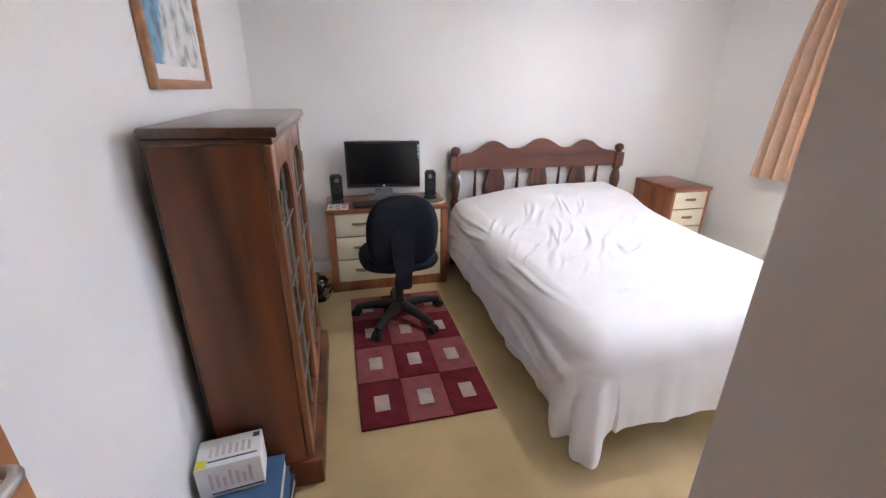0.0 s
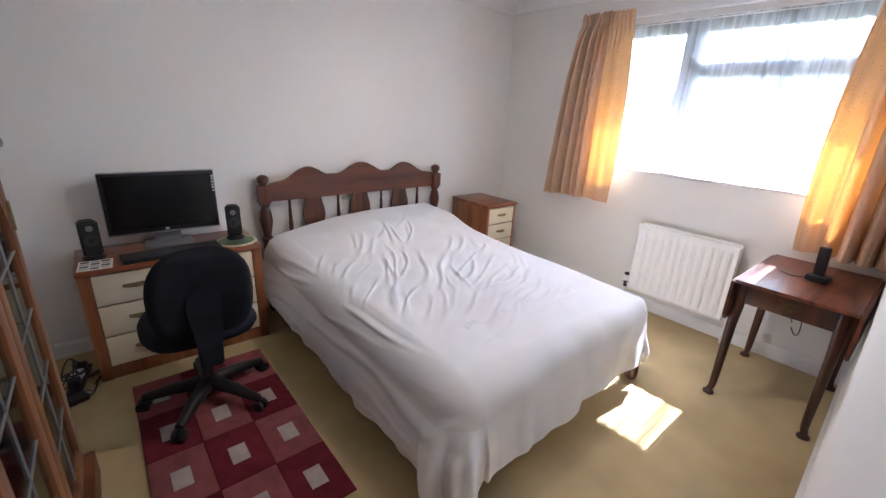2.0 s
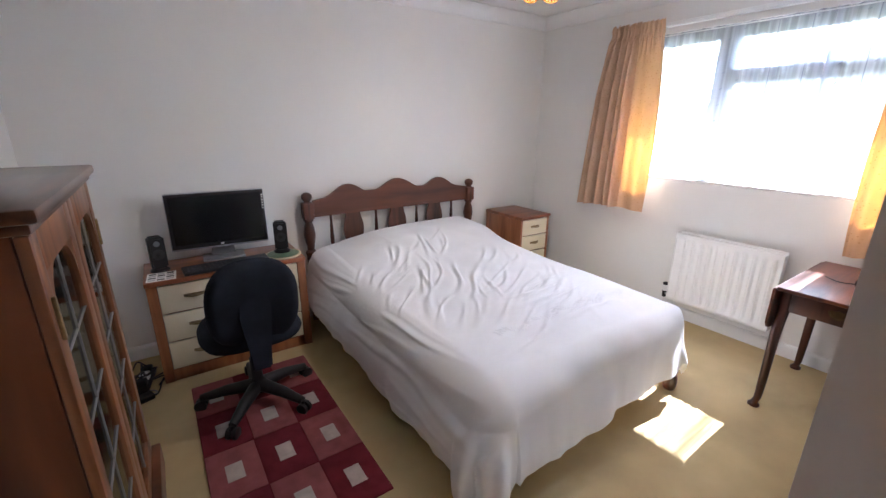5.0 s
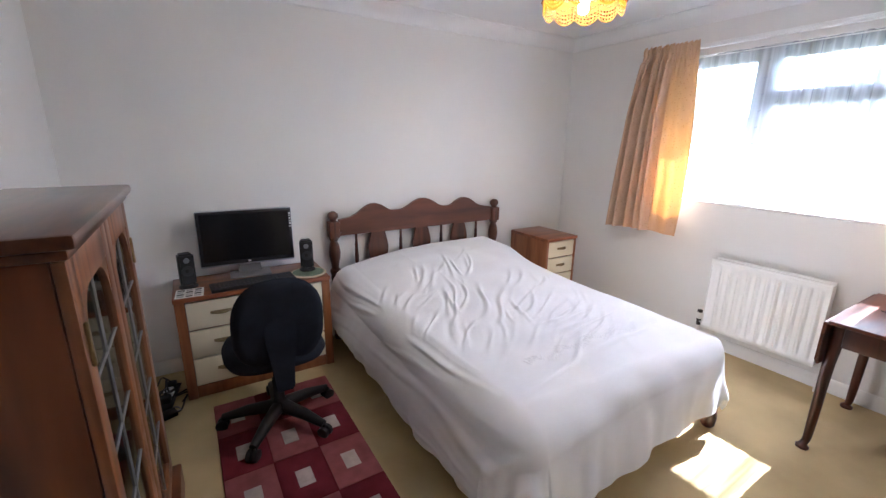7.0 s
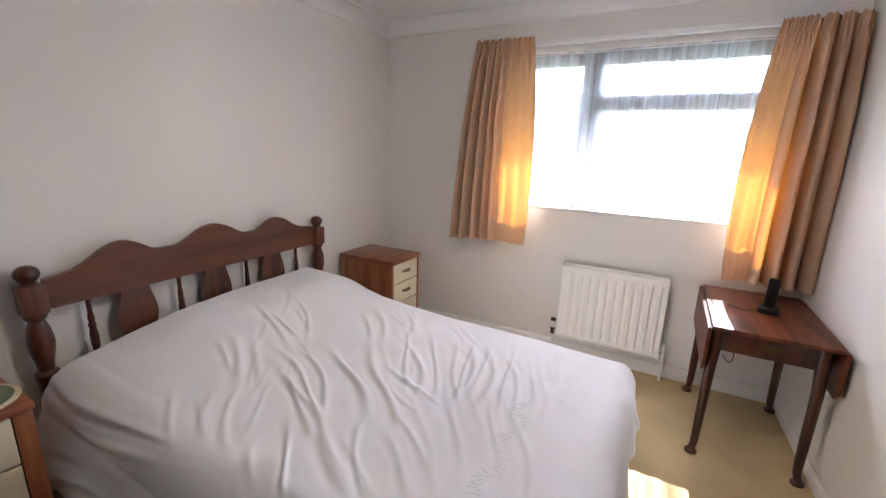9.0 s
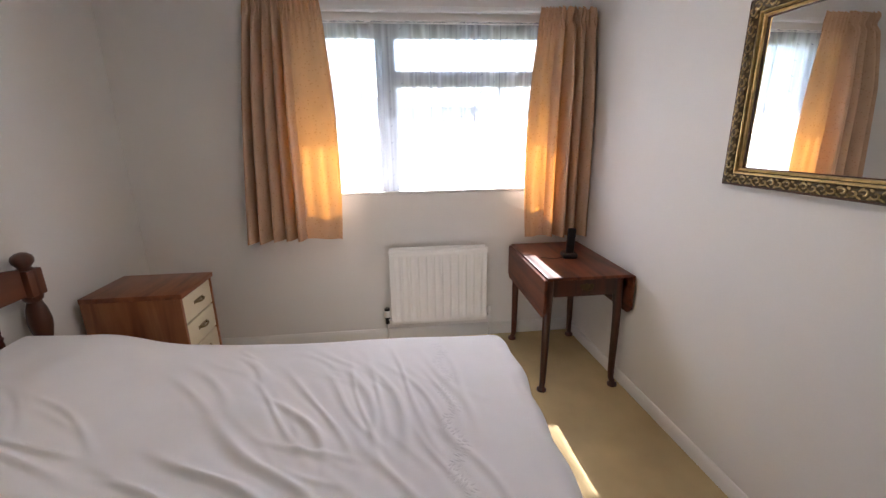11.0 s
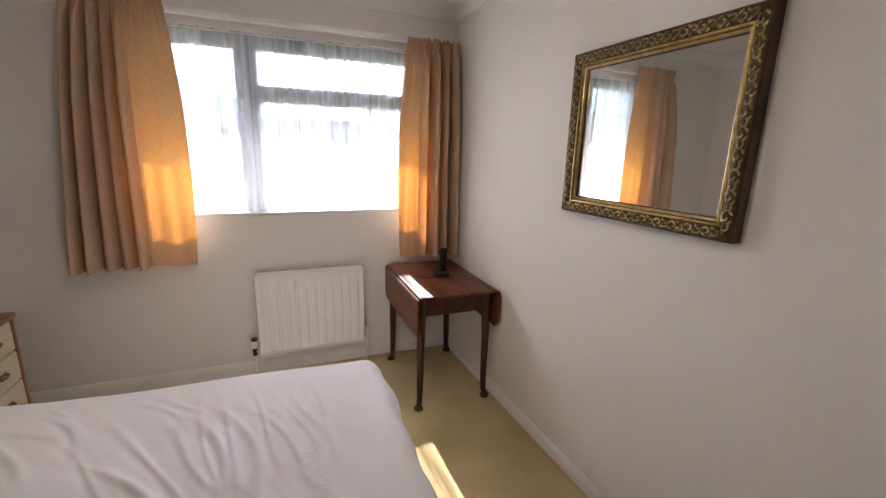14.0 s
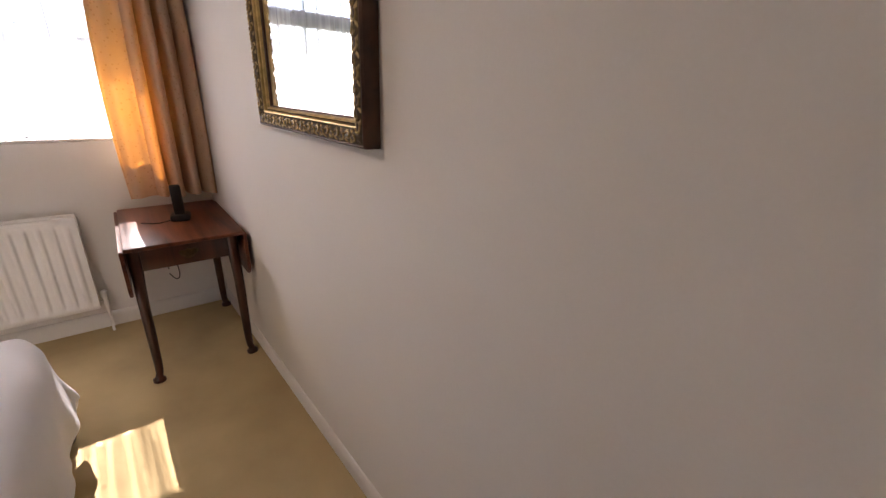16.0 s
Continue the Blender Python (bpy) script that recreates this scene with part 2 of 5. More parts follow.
M_GREENMAT = plain("green glazed mat", (0.09, 0.16, 0.085), 0.3, vary=0.35, scale=45)
M_RADIATOR = plain("white radiator enamel", (0.88, 0.875, 0.85), 0.3, vary=0.02, relief=0.02)


# ---- builders ----
def part(name, bm, material, parent=None, label="", angle=38):
    me = bpy.data.meshes.new(name)
    bmesh.ops.recalc_face_normals(bm, faces=bm.faces[:])
    bm.to_mesh(me)
    bm.free()
    me.materials.append(material)
    me.polygons.foreach_set("use_smooth", [True] * len(me.polygons))
    me.set_sharp_from_angle(angle=radians(angle))
    ob = new(name, me)
    ob.parent = parent
    return tagged(ob, label)


def thing(name, label, category, m=None, group="", kind=""):
    ob = new(name)
    ob.empty_display_size = 0.1
    if m is not None:
        ob.matrix_world = m
    return tagged(ob, label, category, group, kind)


def box(bm, x0, x1, y0, y1, z0, z1, bev=0.0, seg=2):
    vs = [bm.verts.new((x, y, z)) for z in (z0, z1) for y in (y0, y1) for x in (x0, x1)]
    fs = [bm.faces.new([vs[i] for i in f]) for f in ((0, 2, 3, 1), (4, 5, 7, 6), (0, 1, 5, 4), (2, 6, 7, 3), (0, 4, 6, 2), (1, 3, 7, 5))]
    if bev:
        es = list({e for f in fs for e in f.edges})
        bmesh.ops.bevel(bm, geom=es, offset=bev, segments=seg, profile=0.5, affect="EDGES")
    return bm


def B(*args, **kw):
    return box(bmesh.new(), *args, **kw)


def prism(bm, poly, z0, z1, m=None):
    """poly: (x, y) round the outline; m turns the upright prism."""
    m = m or Matrix.Identity(4)
    lo = [bm.verts.new(m @ Vector((x, y, z0))) for x, y in poly]
    hi = [bm.verts.new(m @ Vector((x, y, z1))) for x, y in poly]
    n = len(poly)
    bm.faces.new(lo[::-1]), bm.faces.new(hi)
    for i in range(n):
        bm.faces.new((lo[i], lo[(i + 1) % n], hi[(i + 1) % n], hi[i]))
    return bm


def lathe(bm, profile, n=20, m=None):
    """profile: (radius, z) from bottom to top; closed at both ends."""
    m = m or Matrix.Identity(4)
    rings = [[bm.verts.new(m @ Vector((r * math.cos(2 * math.pi * i / n), r * math.sin(2 * math.pi * i / n), z))) for i in range(n)] for r, z in profile]
    for a, b in zip(rings, rings[1:]):
        for i in range(n):
            bm.faces.new((a[i], a[(i + 1) % n], b[(i + 1) % n], b[i]))
    bm.faces.new(rings[0][::-1]), bm.faces.new(rings[-1])
    return bm


def tube(bm, pts, r, n=8):
    """A round bar along pts; r is one radius or one a point."""
    pts = [Vector(p) for p in pts]
    rr = r if isinstance(r, (list, tuple)) else [r] * len(pts)
    rings = []
    for i, p in enumerate(pts):
        way = (pts[min(i + 1, len(pts) - 1)] - pts[max(i - 1, 0)]).normalized()
        side = way.orthogonal() if i == 0 else (side - way * side.dot(way))
        side.normalize()
        up = way.cross(side)
        rings.append([bm.verts.new(p + rr[i] * (side * math.cos(2 * math.pi * k / n) + up * math.sin(2 * math.pi * k / n))) for k in range(n)])
    for a, b in zip(rings, rings[1:]):
        for k in range(n):
            bm.faces.new((a[k], a[(k + 1) % n], b[(k + 1) % n], b[k]))
    bm.faces.new(rings[0][::-1]), bm.faces.new(rings[-1])
    return bm


def curve(pts, steps=6):
    """Points smoothed by Catmull-Rom."""
    p = [Vector(q) for q in pts]
    p = [2 * p[0] - p[1]] + p + [2 * p[-1] - p[-2]]
    out = []
    for a, b, c, d in zip(p, p[1:], p[2:], p[3:]):
        for k in range(steps):
            t = k / steps
            out.append(0.5 * (2 * b + (c - a) * t + (2 * a - 5 * b + 4 * c - d) * t * t + (3 * b - a - 3 * c + d) * t ** 3))
    return out + [p[-2]]


def grid_mesh(name, xyz, material, parent=None, label=""):
    """A sheet from an array (rows, columns, 3)."""
    r, c, _ = xyz.shape
    idx = np.arange(r * c).reshape(r, c)
    quads = np.stack([idx[:-1, :-1], idx[:-1, 1:], idx[1:, 1:], idx[1:, :-1]], -1).reshape(-1, 4)
    me = bpy.data.meshes.new(name)
    me.from_pydata(xyz.reshape(-1, 3).tolist(), [], quads.tolist())
    me.materials.append(material)
    me.polygons.foreach_set("use_smooth", [True] * len(me.polygons))
    ob = new(name, me)
    ob.parent = parent
    return tagged(ob, label)


def structure(name, bm, material, label, category):
    return tagged(part(name, bm, material), label, category, "", "structure")


# ---- the room ----
XW, XE, YN, CEIL = -0.342, 3.49, 3.28, 2.40
CORNER_X = 0.578


def south(x):
    """y of the slightly skewed mirror wall."""
    return 0.298 + 0.033 * (x - 0.63)


def west(y):
    """x of the west wall, which leans in slightly towards the doorway."""
    return XW + 0.012 * (YN - y)


SOUTH_TURN = math.degrees(math.atan(0.033))
WIN_Y0, WIN_Y1, WIN_Z0, WIN_Z1 = 0.56, 2.28, 1.06, 2.10
HALL_Y = -1.5

structure("floor", B(-0.5, 3.7, -0.18, 3.4, -0.1, 0), M_CARPET, "beige short-pile fitted carpet", "floor")
structure("floor_hall", B(-0.9, 1.4, HALL_Y, -0.182, -0.1, -0.002), M_HALL, "dark fitted carpet of the hallway", "floor")
structure("ceiling", B(-0.9, 3.77, HALL_Y, 3.4, CEIL, CEIL + 0.1), M_CEIL, "plain white painted ceiling", "ceiling")
structure("wall_north", B(XW - 0.12, XE, YN, YN + 0.12, 0, CEIL), M_WALL, "off-white painted wall behind the bed", "wall")
structure("wall_west", prism(bmesh.new(), [(XW - 0.12, -0.12), (west(-0.12), -0.12), (XW, YN), (XW - 0.12, YN)], 0, CEIL), M_WALL, "off-white painted wall beside the bookcase", "wall")
bm = bmesh.new()
prism(bm, [(CORNER_X, south(CORNER_X)), (XE, south(XE)), (XE, south(XE) - 0.12), (CORNER_X, south(CORNER_X) - 0.12)], 0, CEIL)
structure("wall_south", bm, M_WALL, "off-white painted wall with the gilt mirror", "wall")
structure("wall_entry", B(CORNER_X, CORNER_X + 0.12, -0.12, south(CORNER_X) - 0.12, 0, CEIL), M_WALL, "off-white painted return wall of the entry", "wall")
bm = bmesh.new()
XO = XE + 0.28
box(bm, XE, XO, 0.0, YN + 0.12, 0, WIN_Z0)
box(bm, XE, XO, 0.0, YN + 0.12, WIN_Z1, CEIL)
box(bm, XE, XO, 0.0, WIN_Y0, WIN_Z0, WIN_Z1)
box(bm, XE, XO, WIN_Y1, YN + 0.12, WIN_Z0, WIN_Z1)
structure("wall_east", bm, M_WALL, "off-white painted outer wall with the window opening", "wall")
# doorway wall and hallway behind the camera
bm = bmesh.new()
box(bm, XW - 0.12, -0.25, -0.24, -0.12, 0, CEIL)
box(bm, 0.51, 0.71, -0.24, -0.12, 0, CEIL)
box(bm, -0.25, 0.51, -0.24, -0.12, 2.02, CEIL)
structure("wall_doorway", bm, M_WALL, "off-white painted wall round the doorway", "wall")
bm = bmesh.new()
box(bm, -0.9, -0.8, HALL_Y, -0.24, 0, CEIL)
box(bm, 1.3, 1.4, HALL_Y, -0.24, 0, CEIL)
box(bm, -0.8, 1.3, HALL_Y, HALL_Y + 0.1, 0, CEIL)
box(bm, -0.8, XW - 0.12, -0.34, -0.24, 0, CEIL)
box(bm, 0.71, 1.3, -0.34, -0.24, 0, CEIL)
structure("wall_hall", bm, M_WALL, "plain painted walls of the hallway", "wall")

# skirting, coving
def skirting(name, p, q, inward, high=0.09):
    """A moulded board along p-q at the floor; inward: into the room."""
    p, q, n = Vector((*p, 0)), Vector((*q, 0)), Vector((*inward, 0)).normalized()
    prof = [(0, 0), (0.016, 0), (0.016, high - 0.022), (0.012, high - 0.012), (0.006, high - 0.002), (0, high)]
    bm = bmesh.new()
    ends = [[bm.verts.new(e + n * d + Vector((0, 0, h))) for d, h in prof] for e in (p, q)]
    k = len(prof)
    for i in range(k):
        bm.faces.new((ends[0][i], ends[0][(i + 1) % k], ends[1][(i + 1) % k], ends[1][i]))
    bm.faces.new(ends[0]), bm.faces.new(ends[1][::-1])
    return structure(name, bm, M_GLOSS, "white gloss-painted moulded skirting board", "skirting")


skirting("baseboard_north", (XW, YN), (XE, YN), (0, -1))
skirting("baseboard_west", (west(0.63), 0.63), (west(YN - 0.017), YN - 0.017), (1, 0.012))
skirting("baseboard_east", (XE, south(XE) + 0.017), (XE, YN - 0.017), (-1, 0))
skirting("baseboard_south", (CORNER_X + 0.002, south(CORNER_X)), (XE, south(XE)), (-0.033, 1), 0.068)
skirting("baseboard_entry", (CORNER_X, south(CORNER_X)), (CORNER_X, -0.1), (-1, 0))


def coving(name, p, q, inward):
    p, q, n = Vector((*p, CEIL)), Vector((*q, CEIL)), Vector((*inward, 0)).normalized()
    prof = [(0, 0), (0.1, 0), (0.1, -0.008)] + [(0.1 - 0.088 * math.sin(a), -0.008 - 0.084 * (1 - math.cos(a))) for a in np.linspace(0.1, math.pi / 2, 8)] + [(0.006, -0.098), (0, -0.098)]
    bm = bmesh.new()
    ends = [[bm.verts.new(e + n * d + Vector((0, 0, h))) for d, h in prof] for e in (p, q)]
    k = len(prof)
    for i in range(k):
        bm.faces.new((ends[0][i], ends[0][(i + 1) % k], ends[1][(i + 1) % k], ends[1][i]))
    bm.faces.new(ends[0]), bm.faces.new(ends[1][::-1])
    return structure(name, bm, M_CEIL, "white plaster coving under the ceiling", "coving")


coving("trim_north", (XW, YN), (XE, YN), (0, -1))
coving("trim_east", (XE, south(XE)), (XE, YN), (-1, 0))
coving("trim_west", (west(-0.12), -0.12), (XW, YN), (1, 0.012))
coving("trim_south", (CORNER_X, south(CORNER_X)), (XE, south(XE)), (-0.033, 1))

# doorway trim and the open door
bm = bmesh.new()
box(bm, -0.30, -0.235, -0.12, -0.105, 0, 2.07, 0.004)
box(bm, 0.495, 0.56, -0.12, -0.105, 0, 2.07, 0.004)
box(bm, -0.235, 0.495, -0.12, -0.105, 2.005, 2.07, 0.004)
structure("trim_doorway", bm, M_GLOSS, "white gloss-painted door surround", "door trim")
door = thing("door_1", "open orange-brown wood-veneered flush door against the wall", "door", pose(-0.299, -0.095, 0, 0, 0, 0.69), kind="structure")
part("leaf", B(0, 0.04, 0, 0.715, 0.012, 1.99, bev=0.002), M_DOOR, door)
handle = part("door_handle", B(0.04, 0.046, 0.64, 0.675, 0.86, 1.0, bev=0.002), M_CHROME, door, "satin metal lever handle on a plate")
bm = bmesh.new()
tube(bm, curve([(0.046, 0.657, 0.94), (0.072, 0.657, 0.94), (0.086, 0.645, 0.94), (0.088, 0.61, 0.94), (0.086, 0.555, 0.938)], 5), 0.0095, 10)
part("lever", bm, M_CHROME, handle)

# ---- the window ----
window = thing("window_1", "white plastic double-glazed window with a top-hung fanlight", "window", pose(3.60, 0, 0), kind="structure")
GX0, GX1 = -0.035, 0.035
MULL = (1.62, 1.745)
bm = bmesh.new()
f = 0.065
box(bm, GX0, GX1, WIN_Y0, WIN_Y0 + f, WIN_Z0, WIN_Z1, 0.006)
box(bm, GX0, GX1, WIN_Y1 - f, WIN_Y1, WIN_Z0, WIN_Z1, 0.006)
box(bm, GX0, GX1, WIN_Y0 + f, WIN_Y1 - f, WIN_Z1 - 0.075, WIN_Z1, 0.006)
box(bm, GX0, GX1, WIN_Y0 + f, WIN_Y1 - f, WIN_Z0, WIN_Z0 + 0.055, 0.006)
part("window_frame", bm, M_PVC, window)
part("mullion", B(GX0 - 0.004, GX1 + 0.004, *MULL, WIN_Z0 + 0.055, WIN_Z1 - 0.075, bev=0.008), M_PVC, window)
part("transom", B(GX0 - 0.004, GX1 + 0.004, WIN_Y0 + f, MULL[0], 1.735, 1.83, bev=0.008), M_PVC, window)
for nm, (y0, y1, z0, z1) in {"side_pane": (MULL[1], WIN_Y1 - f, WIN_Z0 + 0.055, WIN_Z1 - 0.075), "fanlight_pane": (WIN_Y0 + f, MULL[0], 1.83, WIN_Z1 - 0.075),
                             "main_pane": (WIN_Y0 + f, MULL[0], WIN_Z0 + 0.055, 1.735)}.items():
    pane = part(nm, B(-0.003, 0.003, y0 + 0.001, y1 - 0.001, z0 + 0.001, z1 - 0.001), M_PANE, window, "clear glass pane")
    pane.visible_shadow = False
part("window_sill", B(-0.11, -0.036, WIN_Y0 + 0.002, WIN_Y1 - 0.002, WIN_Z0 + 0.002, WIN_Z0 + 0.018, bev=0.004), M_GLOSS, window, "white painted inner sill")
part("outer_sill", B(0.036, 0.21, WIN_Y0 + 0.002, WIN_Y1 - 0.002, WIN_Z0 + 0.002, WIN_Z0 + 0.03, bev=0.004), M_PVC, window)

# eaves of this house
structure("eaves", B(XO, 4.325, -1.5, 4.5, 2.36, 2.46, bev=0.01), M_PVC, "white boarded eaves over the window", "eaves")

# ---- curtains ----
track = thing("curtain_track", "white plastic curtain track above the window", "curtain track", pose(3.44, 0, 2.135))
part("rail", B(-0.012, 0.02, 0.40, 2.43, 0, 0.028, bev=0.004), M_WHITEPL, track)
part("lip", B(-0.018, -0.0125, 0.40, 2.43, 0.004, 0.014, bev=0.002), M_WHITEPL, track)
for y in (0.45, 1.1, 1.75, 2.38):
    part("bracket", B(0.02, 0.05, y - 0.012, y + 0.012, 0.004, 0.03, bev=0.002), M_WHITEPL, track)
bm = tube(bmesh.new(), [(3.487, 0.57, 2.085), (3.487, 2.27, 2.085)], 0.004, 8)
tagged(part("net_rod", bm, M_WHITEPL), "thin white rod that carries the net curtain", "curtain rod")


def curtain(inner, outer, fold_at, z0, z1, x, folds, depth, seed, label):
    """A gathered curtain: a flat leaf from its window edge to fold_at, deep folds beyond; each edge is (top, middle, bottom)."""
    rng = np.random.RandomState(seed)
    nu, nv, up = 200, 72, 0.3
    u = np.linspace(0, 1, nu)[None, :]
    v = np.linspace(0, 1, nv)[:, None]

    def edge(e):
        top, mid, low = e
        return top + (low - top) * v + 4 * (mid - (top + low) / 2) * v * (1 - v)

    yi, yo, yf = edge(inner), edge(outer), edge(fold_at)
    k = np.clip(u / up, 0, 1)
    q = np.clip((u - up) / (1 - up), 0, 1)
    warp = q + 0.035 * np.sin(2 * np.pi * q * 1.5 + rng.rand() * 6) * q * (1 - q) * 4
    y = np.where(u < up, yi + (yf - yi) * k, yf + (yo - yf) * warp)
    sway = 0.5 * np.sin(2.2 * v + rng.rand() * 6) * q * (1 - q) * 4
    phase = 2 * np.pi * folds * warp + sway
    full = 0.35 + 0.65 * np.clip(v / 0.35, 0, 1) ** 0.7
    big = depth * full * (0.8 + 0.25 * np.sin(2 * np.pi * q * 1.3 + rng.rand() * 6))
    crest = 2 * np.abs(np.sin(phase / 2 + 0.4)) ** 1.15 - 1
    on = np.clip(q / 0.05, 0, 1)
    xx = x - on * big * crest
    way = np.sign(outer[2] - inner[2])
    y = y - way * on * 0.007 * full * np.sin(phase + 0.8)
    # the flat leaf: two slow ripples and a rolled edge
    xx = xx + np.where(u < up, 0.016 * full * np.sin(2 * np.pi * k * 1.25 + 1.5 * v) * (1 - k) ** 0.5 - 0.012 * np.exp(-(k / 0.06) ** 2), 0)
    # heading: fine gathers drawn in along the tape, a ruffle above it
    pinch = 0.75 * np.exp(-((v - 0.05) / 0.022) ** 2)
    fine = np.sin(2 * np.pi * 19 * u + 1.2 * np.sin(2 * np.pi * 3 * u))
    xx = xx + (x - xx) * pinch + 0.013 * fine * np.exp(-(v / 0.11) ** 2)
    z = z1 + (z0 - z1) * v + 0.005 * np.sin(phase) * v * on + 0.009 * fine * np.exp(-(v / 0.018) ** 2) + 0.012 * k * (1 - q) * v
    ob = grid_mesh("curtain", np.stack(np.broadcast_arrays(xx, y, z), -1), M_CURTAIN)
    return tagged(ob, label, "curtain", "pair of window curtains")


def net(y0, y1, z0, z1, x, folds, depth, seed, label):
    """A sheer sheet in soft uneven gathers."""
    rng = np.random.RandomState(seed)
    nu, nv = 14 * 14, 60
    u = np.linspace(0, 1, nu)[None, :]
    v = np.linspace(0, 1, nv)[:, None]
    ph = rng.rand(6) * 6.28
    y = y0 + (y1 - y0) * (u + 0.012 * np.sin(2 * np.pi * u * 5 + ph[1]))
    amp = depth * (0.45 + 0.55 * np.minimum(1, v * 3.5)) * (0.75 + 0.35 * np.sin(2 * np.pi * u * 3 + ph[2]))
    phase = 2 * np.pi * folds * (u + 0.02 * np.sin(2 * np.pi * u * 2 + ph[0])) + 0.5 * np.sin(v * 3 + ph[3]) + 0.8 * np.sin(2 * np.pi * u + ph[4]) * v
    xx = x - amp * np.sin(phase) - 0.25 * amp * np.sin(2 * phase + ph[5])
    z = z1 + (z0 - z1) * v + 0.004 * np.sin(2 * np.pi * 40 * u) * np.exp(-(v / 0.03) ** 2)
    ob = grid_mesh("net_curtain", np.stack(np.broadcast_arrays(xx, y, z), -1), M_NET)
    return tagged(ob, label, "net curtain")


curtain((2.03, 1.985, 2.005), (2.445, 2.53, 2.60), (2.20, 2.215, 2.22), 0.80, 2.18, 3.36, 5, 0.10, 3, "gold-beige patterned curtain drawn open, wide folds")
curtain((0.755, 0.815, 0.80), (0.40, 0.37, 0.36), (0.655, 0.68, 0.68), 0.762, 2.148, 3.36, 4, 0.10, 8, "gold-beige patterned curtain hanging behind the small table")
NET = net(WIN_Y0 + 0.02, WIN_Y1 - 0.02, WIN_Z0 + 0.02, 2.10, 3.512, 14, 0.034, 5, "sheer white net curtain gathered on a rod")

# small woven motifs over the net
co = np.array([v.co[:] for v in NET.data.vertices]).reshape(60, 14 * 14, 3)
bm = bmesh.new()
for r in range(2, 60, 3):
    for c in range(5 + 7 * (r % 2), 14 * 14 - 4, 14):
        p, q = Vector(co[r, c]), Vector(co[r + 1 if r < 59 else r, c + 3])
        d = (q - p).normalized() * 0.019
        up = Vector((0, 0, 0.0065))
        off = Vector((-0.0015, 0, 0))
        bm.faces.new([bm.verts.new(p + off + k) for k in (Vector(), d, d + up, up)])
tagged(part("motif", bm, M_NETDOT, NET, "small woven dashes in the net"), kind="stuff")
for yy in (0.96, 1.235, 1.40):
    c = int(np.argmin(np.abs(co[30, :, 1] - yy)))
    pts = co[:52, c] + np.array([-0.002, 0, 0])
    strip = np.stack([pts + np.array([0, -0.0022, 0]), pts + np.array([0, 0.0022, 0])], 1)
    grid_mesh("seam", strip, M_NETDOT, NET, "stitched vertical seam of the net")


# ---- the bed ----
HB_L, HB_R, HB_Y = 1.10, 2.567, 3.215
bed = thing("bed", "double bed with a scalloped dark-stained wooden headboard", "bed", pose(0, 0, 0))
POST = [(0.030, 0.0), (0.034, 0.02), (0.034, 0.52), (0.040, 0.535), (0.040, 0.55), (0.026, 0.565), (0.030, 0.60), (0.040, 0.65), (0.043, 0.685), (0.036, 0.735), (0.025, 0.77), (0.034, 0.782), (0.036, 0.79)]
HEAD = [(0.036, 0.79), (0.037, 0.80), (0.037, 0.905), (0.035, 0.913), (0.022, 0.923), (0.026, 0.930), (0.036, 0.943), (0.039, 0.957), (0.035, 0.973), (0.020, 0.985), (0.006, 0.989)]
for px in (HB_L, HB_R):
    part("headboard_post", lathe(bmesh.new(), POST + HEAD[1:], 22, pose(px, HB_Y, 0)), M_BEDPOST, bed, "turned post with a ball finial")
    part("post_block", B(px - 0.038, px + 0.038, HB_Y - 0.036, HB_Y + 0.036, 0.798, 0.915, bev=0.006), M_BEDWOOD, bed)
# scalloped top rail
x0, x1 = HB_L + 0.038, HB_R - 0.038
xs = np.linspace(x0, x1, 73)


def scallop(t):
    """Height of the rail's top edge over its length (0 to 1): three humps."""
    for c, w, h in ((0.198, 0.165, 0.113), (0.5, 0.20, 0.128), (0.785, 0.165, 0.111)):
        if abs(t - c) < w:
            return 0.915 + h * (0.5 + 0.5 * math.cos(math.pi * (t - c) / w)) ** 0.85
    return 0.915


poly = [(x, 0.805) for x in (x0, x1)] + [(x, max(scallop((x - x0) / (x1 - x0)), 0.925 + 0.042 * min(1, 4 * min(x - x0, x1 - x)))) for x in xs[::-1]]
bm = prism(bmesh.new(), poly, -0.014, 0.014, pose(0, HB_Y, 0, 90))
es = [e for e in bm.edges if abs(e.verts[0].co.y - e.verts[1].co.y) < 1e-5]
bmesh.ops.bevel(bm, geom=es, offset=0.004, segments=2, affect="EDGES")
part("top_rail", bm, M_BEDWOOD, bed, "scalloped top rail with three humps", 50)
part("lower_rail", B(x0, x1, HB_Y - 0.014, HB_Y + 0.014, 0.40, 0.50, bev=0.004), M_BEDWOOD, bed)
span = x1 - x0
for c in (1.443, 1.825, 2.19):
    zs = np.linspace(0.50, 0.805, 15)
    half = [0.068 - 0.014 * math.cos(2 * math.pi * (z - 0.53) / 0.30) for z in zs]
    poly = [(c - h, z) for h, z in zip(half, zs)] + [(c + h, z) for h, z in zip(half[::-1], zs[::-1])]
    part("splat", prism(bmesh.new(), poly, -0.009, 0.009, pose(0, HB_Y, 0, 90)), M_BEDPOST, bed)
SPIN = [(0.009, 0.50), (0.010, 0.54), (0.014, 0.55), (0.010, 0.56), (0.015, 0.60), (0.016, 0.64), (0.012, 0.68), (0.016, 0.69), (0.011, 0.70), (0.013, 0.725), (0.009, 0.75), (0.010, 0.806)]
for sx in (1.268, 1.637, 2.013, 2.374):
    part("spindle", lathe(bmesh.new(), SPIN, 12, pose(sx, HB_Y, 0)), M_MAHOG, bed, "dark turned spindle")
